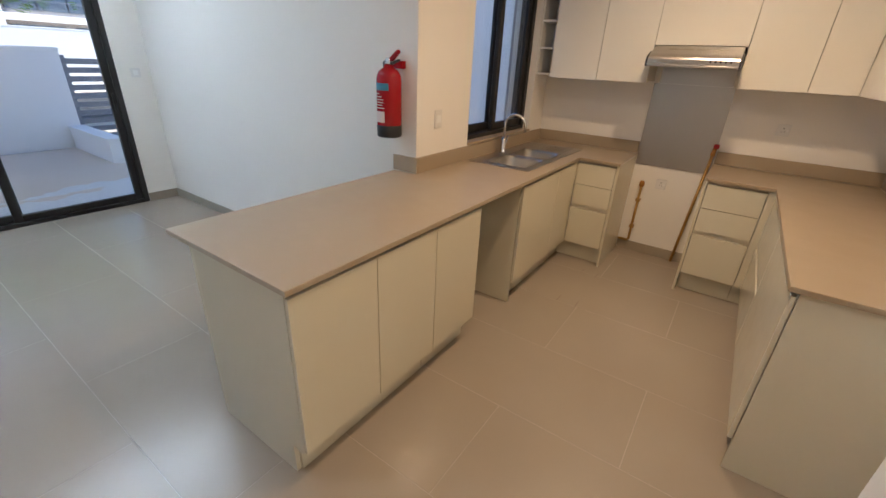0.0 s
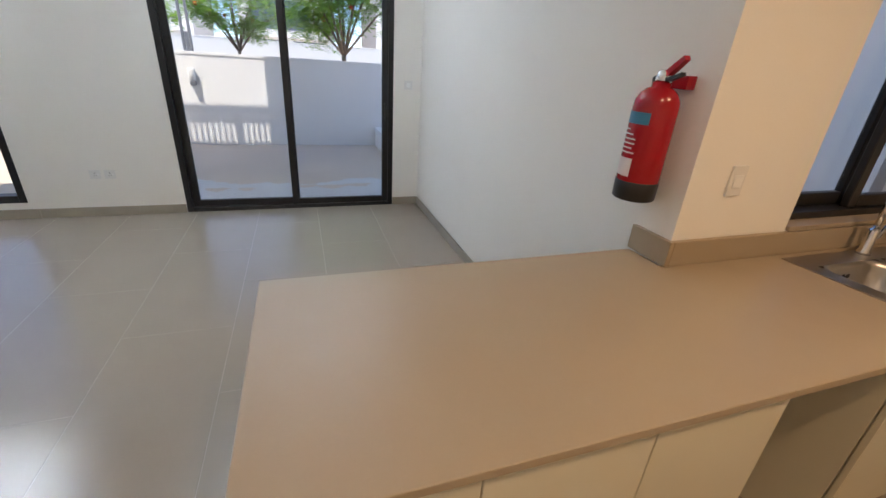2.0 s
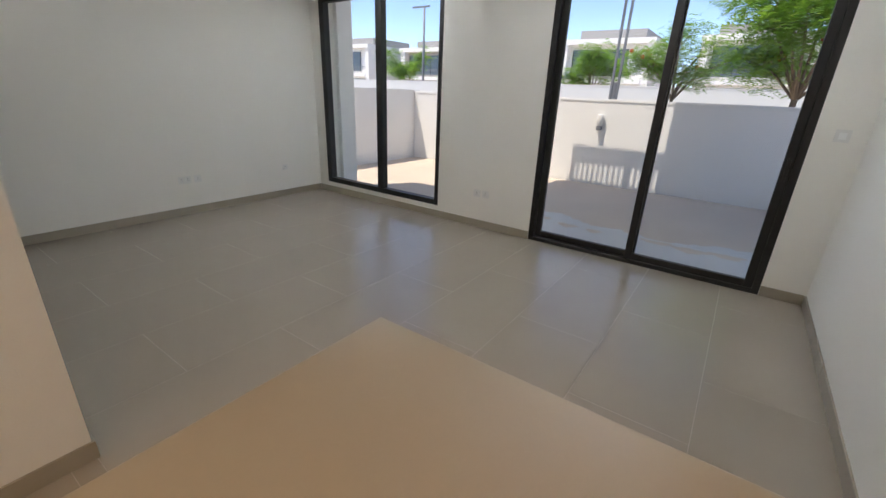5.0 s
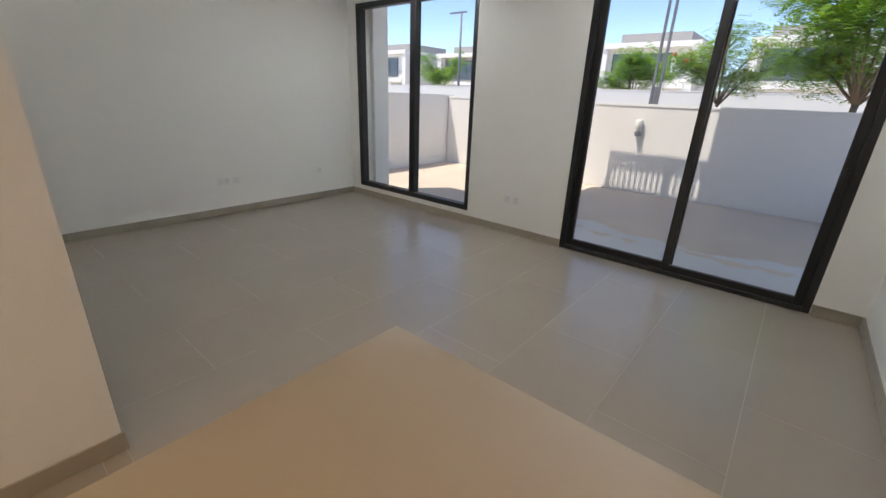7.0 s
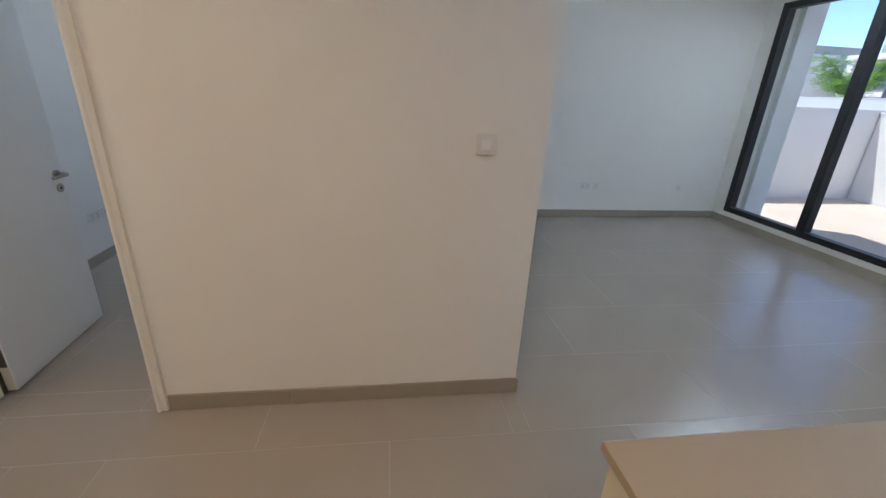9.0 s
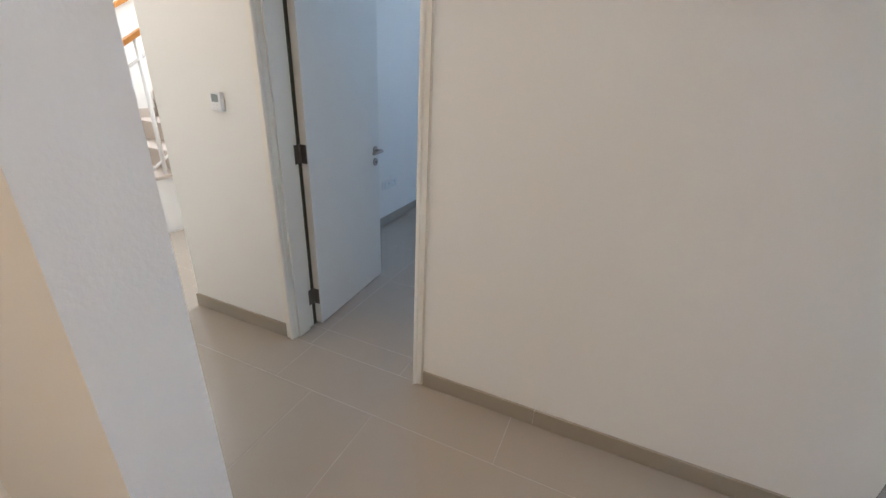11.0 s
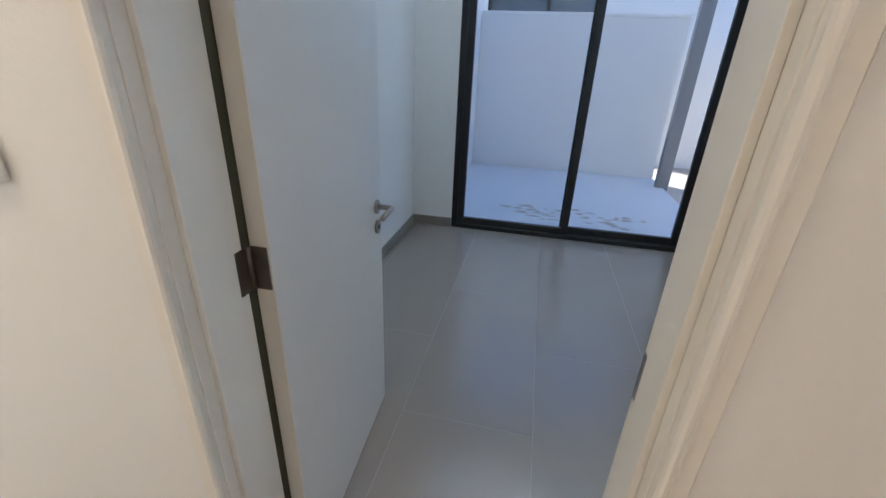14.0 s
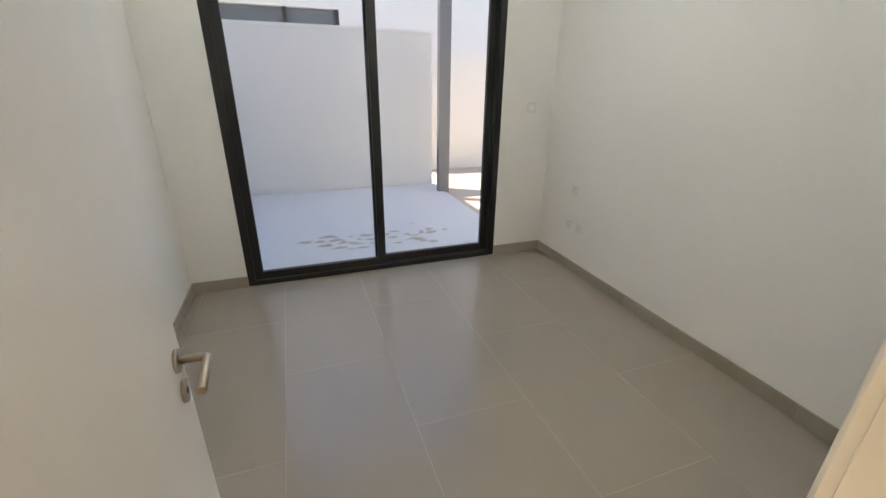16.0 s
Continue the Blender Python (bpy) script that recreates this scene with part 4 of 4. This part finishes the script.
for i in range(11):
    y = Y0 - i * GO
    part("riser", bx(3.6605, 4.718, y - 0.02, y, i * RISE + 0.001, (i + 1) * RISE - 0.031), STONE, stair)
    part("tread", bx(3.635, 4.718, y - GO - 0.018, y + 0.015, (i + 1) * RISE - 0.03, (i + 1) * RISE, 0.004), STONE, stair)
    part("stair_side", bx(3.6615, 3.70, y - GO + 0.0005, y - 0.0005, 0.001, (i + 1) * RISE - 0.031), RAILP if i else STONE, stair)
    part("stair_skirting", prism([(y + 0.0, i * RISE + 0.002 if i else 0.002), (y + 0.0, (i + 1) * RISE + 0.09), (y - GO, (i + 1) * RISE + 0.09), (y - GO, (i + 1) * RISE + 0.001)], 4.702, 4.7185, "x"), STONE, stair)
bal = thing("stair_balustrade", (3.68, -0.66, 0.18), "white steel stair balustrade with a wooden handrail", "balustrade")
SL = RISE / GO


def rz(y, z0):
    return z0 + (-0.66 - y) * SL


for y in (-0.66, -1.23, -1.80, -2.37):
    part("post", tube([(3.68, y, max(0.18, rz(y, 0.18) - 0.0) if y > -0.7 else rz(y, 0.20) - 0.1), (3.68, y, rz(y, 1.26))], 0.018, 8), RAILP, bal)
for z0, r in ((0.30, 0.012), (1.12, 0.012)):
    part("rail", tube([(3.68, -0.66, rz(-0.66, z0)), (3.68, -2.37, rz(-2.37, z0))], r, 8), RAILP, bal)
for a, b_ in ((-0.66, -1.23), (-1.23, -1.80), (-1.80, -2.37)):
    for k in range(1, 5):
        y = a + (b_ - a) * k / 5
        part("baluster", tube([(3.68, y, rz(y, 0.30)), (3.68, y, rz(y, 1.12))], 0.008, 8), RAILP, bal)


def rail_bar(points, x):
    bm = bmesh.new()
    prev = None
    for (y0, z0), (y1, z1) in zip(points, points[1:]):
        prism([(y0, z0 - 0.019), (y0, z0 + 0.021), (y1, z1 + 0.021), (y1, z1 - 0.019)], x - 0.022, x + 0.022, "x", bm=bm)
    bmesh.ops.remove_doubles(bm, verts=bm.verts, dist=0.0005)
    return bm


part("handrail", rail_bar([(-0.515, rz(-0.515, 1.29)), (-0.66, rz(-0.66, 1.29)), (-2.45, rz(-2.45, 1.285))], 3.68), WOOD, bal, "orange-brown wooden handrail")
part("handrail_end", bx(3.6575, 3.7025, -0.556, -0.513, 1.11, 1.218, 0.012), WOOD, bal, "turned-down wooden rail end")
wr = thing("wall_handrail", (4.66, -1.2, 1.4), "orange-brown wooden handrail on the stair wall", "handrail")
part("bar", rail_bar([(-0.30, 1.374 - 0.468 * 0.574), (-3.4, 1.374 + 2.632 * 0.574)], 4.65), WOOD, wr)
for y in (-0.6, -1.7, -2.8):
    part("bracket", tube([(4.65, y, 1.34 + (-0.768 - y) * 0.574), (4.70, y, 1.30 + (-0.768 - y) * 0.574), (4.719, y, 1.30 + (-0.768 - y) * 0.574)], 0.007, 8), NICKEL, wr)

# ---------------------------------------------------------------- ceiling downlights
for lx, ly, _ in LAMPS:
    dl = thing("ceiling_downlight", (lx, ly, H), "round white recessed ceiling downlight, lit", "ceiling light", "ceiling downlights")
    part("ring", lathe([(0.085, -0.012), (0.085, 0.0), (0.065, 0.0), (0.07, -0.012)], (lx, ly, H - 0.001), 24), WHITEPL, dl)
    part("lens", lathe([(0.064, -0.006), (0.064, -0.004)], (lx, ly, H), 24), GLOW, dl)
# ---------------------------------------------------------------- beyond the garden


def villa(name, x, y, w, d, hh, rot, label, grey=False):
    """A flat-roofed two-storey villa; its front looks along +x before rot."""
    ob = thing(name, (x, y, -0.16), label, "house", "houses across the road")
    ob.rotation_euler = (0, 0, radians(rot))
    M = RENDERG if grey else RENDERW

    def p(nm, bm, m, par=ob):
        o = new(nm, mesh_of(nm, bm, m))
        o.parent = par
        return o
    h1 = hh * 0.48
    p("wall", bx(-d, -0.9, -w / 2, w / 2, 0, hh - 0.5), M)
    p("lower_wall", merge_boxes([(-0.9, 0, -w / 2, w / 2, 0, 0.5), (-0.9, 0, -w / 2, -w / 2 + 0.7, 0.5, hh - 0.5), (-0.9, 0, w / 2 - 0.7, w / 2, 0.5, hh - 0.5),
                                 (-0.9, 0.15, -w / 2 + 0.7, w / 2 - 0.7, h1 - 0.35, h1 + 0.1)]), RENDERW)
    p("roof", merge_boxes([(-d - 0.1, 0.2, -w / 2 - 0.1, w / 2 + 0.1, hh - 0.5, hh)]), RENDERW)
    p("parapet", bx(-d + 0.3, -2.5, -w / 2 + 1.0, w / 2 - 1.4, hh, hh + 1.1), RENDERG)
    for k, (a, b, z0, z1) in enumerate(((-w / 2 + 1.0, w / 2 - 2.4, h1 + 0.4, hh - 0.9), (-w / 2 + 1.0, -0.3, 0.6, h1 - 0.6), (0.4, w / 2 - 1.0, 0.6, h1 - 0.6))):
        wd = p("window", bx(-0.895, -0.86, a, b, z0, z1), DARKGLASS)
        p("frame", merge_boxes([(-0.858, -0.82, a + (b - a) * f, a + (b - a) * f + 0.09, z0, z1) for f in (0, 0.33, 0.66, 0.98)]), BRONZE, wd)
    rl = p("balcony_railing", bx(0.06, 0.10, -w / 2 + 0.7, w / 2 - 0.7, h1 + 0.95, h1 + 1.02), GREYMETAL)
    p("bars", merge_boxes([(0.07, 0.09, -w / 2 + 0.72 + i * 0.18, -w / 2 + 0.75 + i * 0.18, h1 + 0.1, h1 + 0.95) for i in range(int((w - 1.5) / 0.18))]), GREYMETAL, rl)
    return ob


for i in range(11):
    villa("villa", -44 - (i % 3) * 3.0, -62 + i * 12.5, 9.0, 11.0, 7.2 + (i % 2) * 0.4, 0, "white flat-roofed two-storey villa with dark windows", grey=(i % 4 == 2))


def tree(x, y, hgt, spread, n_leaf, seed, label, flowers=0, zbase=-0.16, leaf=0.16):
    """A tapered trunk, forking limbs and a wide crown of feathery leaf sprays."""
    rng = random.Random(seed)
    ob = thing("tree", (x, y, zbase), label, "tree", "trees behind the wall")
    trunk = bmesh.new()
    fork = hgt * 0.42
    tube([(x, y, zbase - 0.05), (x + 0.05, y, zbase + fork * 0.5), (x - 0.03, y + 0.05, zbase + fork)], [0.09, 0.065, 0.055], 10, bm=trunk)
    tips = []
    for k in range(9):
        a = 2 * math.pi * k / 9 + rng.uniform(-0.3, 0.3)
        r = spread * rng.uniform(0.45, 1.0)
        z = zbase + hgt * rng.uniform(0.58, 1.0)
        mid = Vector((x + 0.45 * r * math.cos(a), y + 0.45 * r * math.sin(a), zbase + fork + (z - zbase - fork) * 0.65))
        tip = Vector((x + r * math.cos(a), y + r * math.sin(a), z))
        tube([(x - 0.03, y + 0.05, zbase + fork - 0.05), mid, tip], [0.036, 0.022, 0.008], 6, bm=trunk)
        tips += [tip, mid.lerp(tip, 0.5), mid]
        for _ in range(3):
            t2 = mid.lerp(tip, rng.uniform(0.2, 0.9)) + Vector((rng.uniform(-1, 1), rng.uniform(-1, 1), rng.uniform(-0.1, 0.6))) * spread * 0.33
            tube([mid.lerp(tip, 0.3), t2], [0.02, 0.007], 5, bm=trunk)
            tips.append(t2)
    part("trunk", trunk, BARK, ob)
    vs, fs = [], []
    for _ in range(n_leaf):
        c = rng.choice(tips) + Vector((rng.gauss(0, 1), rng.gauss(0, 1), rng.gauss(0, 0.6))) * spread * 0.15
        a, tilt = rng.uniform(0, 6.28), rng.uniform(-0.6, 0.25)
        d = Vector((math.cos(a) * math.cos(tilt), math.sin(a) * math.cos(tilt), math.sin(tilt)))
        s = Vector((-math.sin(a), math.cos(a), rng.uniform(-0.3, 0.3)))
        ln = leaf * rng.uniform(0.7, 1.5)
        for j in range(4):                     # a spray: paired leaflets along a drooping stalk
            q = c + d * (ln * (j + 0.3) / 2.0) - Vector((0, 0, 0.02 * j * j * ln))
            for sg in (1, -1):
                e = q + s * sg * ln * (0.55 - 0.06 * j) + d * ln * 0.18
                w = d * ln * 0.16
                i = len(vs)
                vs += [q - w * 0.4, q + w, e + w * 0.5, e - w * 0.3]
                fs.append((i, i + 1, i + 2, i + 3))
    me = bpy.data.meshes.new("crown")
    me.from_pydata([tuple(v) for v in vs], [], fs)
    me.materials.append(LEAF)
    crown = new("crown", me)
    crown.parent = ob
    crown.matrix_parent_inverse = Matrix.Translation((-x, -y, -zbase))
    if flowers:
        fb = bmesh.new()
        for _ in range(flowers):
            c = rng.choice(tips) + Vector((rng.gauss(0, 0.15), rng.gauss(0, 0.15), rng.uniform(0.05, 0.25)))
            bmesh.ops.create_icosphere(fb, subdivisions=1, radius=rng.uniform(0.05, 0.10), matrix=Matrix.Translation(c))
        part("flowers", fb, FLOWER, ob, "clusters of red flowers")
    return ob


tree(-12.2, 2.1, 4.4, 2.1, 6500, 3, "spreading flame tree with feathery green leaves and red flowers", 14, leaf=0.115)
tree(-17.5, -0.9, 4.2, 1.5, 2600, 5, "young flame tree with a thin open crown", 6, leaf=0.13)
tree(-24.5, -14.0, 4.0, 1.5, 900, 7, "slender street tree with an airy crown", leaf=0.22)
tree(-25.5, -19.5, 4.6, 1.9, 1000, 9, "slender street tree with an airy crown", leaf=0.24)
tree(-25.0, -6.0, 4.2, 1.7, 1400, 11, "slender street tree with an airy crown", leaf=0.22)
tree(-25.0, 12.0, 5.5, 2.4, 1600, 13, "slender street tree with an airy crown", leaf=0.24)
tree(-24.0, 21.0, 5.5, 2.4, 1600, 15, "slender street tree with an airy crown", leaf=0.24)
tree(-13.5, 8.5, 4.6, 2.2, 2200, 17, "spreading street tree with feathery green leaves", leaf=0.18)

mast = thing("street_lamp", (-23.0, -16.0, -0.16), "tall grey street lamp with a flat head", "street lamp")
part("pole", tube([(-23.0, -16.0, -0.16), (-23.0, -16.0, 6.2)], [0.09, 0.06], 10), GREYMETAL, mast)
part("arm", bx(-23.04, -22.96, -16.9, -15.6, 6.2, 6.3, 0.01), GREYMETAL, mast)
poles = thing("twin_pole_sign", (-11.5, -1.15, -0.16), "pair of slim grey steel poles behind the wall", "pole")
part("pole", bx(-11.53, -11.47, -1.32, -1.27, -0.16, 7.0, 0.004), GREYMETAL, poles)
part("pole", bx(-11.53, -11.47, -1.18, -1.13, -0.16, 7.0, 0.004), GREYMETAL, poles)
part("foot_plate", bx(-11.52, -11.48, -1.26, -1.19, 0.9, 1.9, 0.004), GREYMETAL, poles)

car = thing("parked_car", (-15.2, 0.6, -0.12), "dark parked car mostly hidden behind the wall", "car")
part("body", prism([(-1.6, 0.3), (-1.65, 0.75), (-1.3, 0.95), (-0.75, 1.02), (-0.2, 1.45), (1.2, 1.5), (1.9, 1.1), (2.4, 1.0), (2.45, 0.3)], -16.1, -14.4, "x"), CARPAINT, car)
part("side_window", prism([(-0.55, 1.05), (-0.12, 1.38), (1.1, 1.42), (1.6, 1.08)], -14.398, -14.39, "x"), DARKGLASS, car)
for y in (-0.9, 1.7):
    w = part("wheel", lathe([(0.22, 0), (0.33, 0.02), (0.33, 0.2), (0.22, 0.22)], (-14.62, y, 0.21), 24, axis="x"), RUBBER, car)
    part("rim", lathe([(0.2, 0), (0.2, 0.02)], (-14.40, y, 0.21), 20, axis="x"), CHROME, w)

nb = thing("neighbour_house", (0.5, -14.0, -0.16), "white rendered neighbouring house with a long dark window", "house")
part("wall", merge_boxes([(-8, 12, -18, -12, -0.2, 2.55), (-8, -0.2, -18, -12, 2.55, 3.15), (2.6, 12, -18, -12, 2.55, 3.15), (-8, 12, -18, -12, 3.15, 7.2)]), RENDERW, nb)
nw = part("window", bx(-0.2, 2.6, -12.25, -12.2, 2.55, 3.15), DARKGLASS, nb)
part("frame", merge_boxes([(-0.2, -0.1, -12.15, -12.05, 2.55, 3.15), (1.0, 1.1, -12.15, -12.05, 2.55, 3.15), (2.5, 2.6, -12.15, -12.05, 2.55, 3.15)]), BRONZE, nw)

# ---------------------------------------------------------------- skirting, in tiles


def skirting(axis, at, a0, a1, s, name="baseboard"):
    """A run of skirting tiles on the wall line at, standing out by s (+1 or -1)."""
    ob = thing(name, (at, (a0 + a1) / 2, 0) if axis == "y" else ((a0 + a1) / 2, at, 0), "beige porcelain tile skirting", "skirting", kind="structure")
    lo, hi = sorted((at + s * 0.0005, at + s * 0.012))
    a = a0
    while a < a1 - 0.01:
        b = min(a + 1.2, a1)
        if a1 - b < 0.08:
            b = a1
        q = (lo, hi, a + 0.001, b - 0.001, 0.001, 0.09) if axis == "y" else (a + 0.001, b - 0.001, lo, hi, 0.001, 0.09)
        part("skirting_tile", bx(*q, 0.0015, seg=1), SKIRT, ob)
        a = b
    return ob


skirting("y", XG, YL + 0.013, GD[0] - 0.001, 1)
skirting("y", XG, GD[1] + 0.001, YR - 0.013, 1)
skirting("x", YL, XG, -1.09, 1)
skirting("x", YR, XG, -1.452, -1)
skirting("y", -1.09, YL + 0.013, -0.425, -1)
skirting("x", -0.425, -1.102, DX0 - 0.058, 1)
skirting("x", -0.425, DX1 + 0.060, 2.352, 1)
skirting("y", 2.34, -3.7, -0.425, 1)
skirting("x", 0.75, 0.54, 4.70, -1)
skirting("y", 0.54, 0.738, 0.912, -1)
skirting("y", -0.985, -3.747, -0.598, 1)
skirting("y", 2.09, -3.747, -0.598, -1)
skirting("x", -3.76, -0.985, BD[0] - 0.001, 1)
skirting("x", -3.76, BD[1] + 0.001, 2.09, 1)
skirting("x", 4.26, LX + 0.002, RX - 0.002, -1)
skirting("y", 4.72, -0.5, 0.738, -1)

# ---------------------------------------------------------------- floor tiles
floor = solid("floor", merge_boxes([(-5.33, 1.36, -4.01, 4.46, -0.2, -0.0009), (1.36, 4.92, -3.95, 0.9, -0.2, -0.0009)]), GROUT, "beige porcelain tile floor with pale joints", "floor", kind="structure")
SHARED = {}


def tile(x0, x1, y0, y1):
    w, d = round(x1 - x0, 4), round(y1 - y0, 4)
    if w < 0.01 or d < 0.01:
        return
    if (w, d) not in SHARED:
        SHARED[(w, d)] = mesh_of("tile", bx(-w / 2 + 0.0013, w / 2 - 0.0013, -d / 2 + 0.0013, d / 2 - 0.0013, -0.0038, 0.0, 0.0006, seg=1), TILE)
    ob = new("tile", SHARED[(w, d)])
    ob.location = ((x0 + x1) / 2, (y0 + y1) / 2, 0)
    ob.parent = floor


def lay(rx0, rx1, ry0, ry1, u0, v0, along="x"):
    """Tiles of 1.2 by 0.6 m in half bond over a rectangle; rows start at v0, butt joints at u0."""
    ua, ub, va, vb = (rx0, rx1, ry0, ry1) if along == "x" else (ry0, ry1, rx0, rx1)
    k = math.floor((va - v0) / 0.6)
    while v0 + k * 0.6 < vb:
        a, b = max(va, v0 + k * 0.6), min(vb, v0 + (k + 1) * 0.6)
        off = u0 + (0.6 if k % 2 else 0.0)
        j = math.floor((ua - off) / 1.2)
        while off + j * 1.2 < ub:
            c, d = max(ua, off + j * 1.2), min(ub, off + (j + 1) * 1.2)
            if along == "x":
                tile(c, d, a, b)
            else:
                tile(a, b, c, d)
            j += 1
        k += 1


lay(-5.08, -1.09, -3.87, -0.13, -0.40, -0.13)
lay(-1.09, 2.34, -0.425, -0.13, -0.40, -0.13)
lay(-5.08, 1.16, -0.13, 2.27, -0.40, -0.13)
lay(-1.44, 1.16, 2.27, 4.26, -0.40, -0.13)
lay(1.16, 4.72, -0.13, 0.75, -0.40, -0.13)
lay(2.34, 4.72, -3.75, -0.13, -0.40, -0.13)
lay(-0.985, 2.09, -3.76, -0.585, -1.315, -0.38, "y")
lay(DX0, DX1, -0.585, -0.425, -0.1, -0.38, "y")

# ---------------------------------------------------------------- marks on the floor
for mx, my in ((-0.556, 2.91), (-0.416, 2.91), (-0.558, 3.48), (-0.435, 3.47)):
    solid("floor_mark", bx(mx - 0.0025, mx + 0.0025, my - 0.045, my + 0.045, 0.0002, 0.0012), BARK, "short dark adhesive strip stuck to the floor tiles", "floor mark", "marks on the kitchen floor")
solid("floor_scuff", bx(1.99, 2.004, 0.075, 0.145, 0.0002, 0.001), BARK, "short brown scuff on the hall floor", "floor mark")
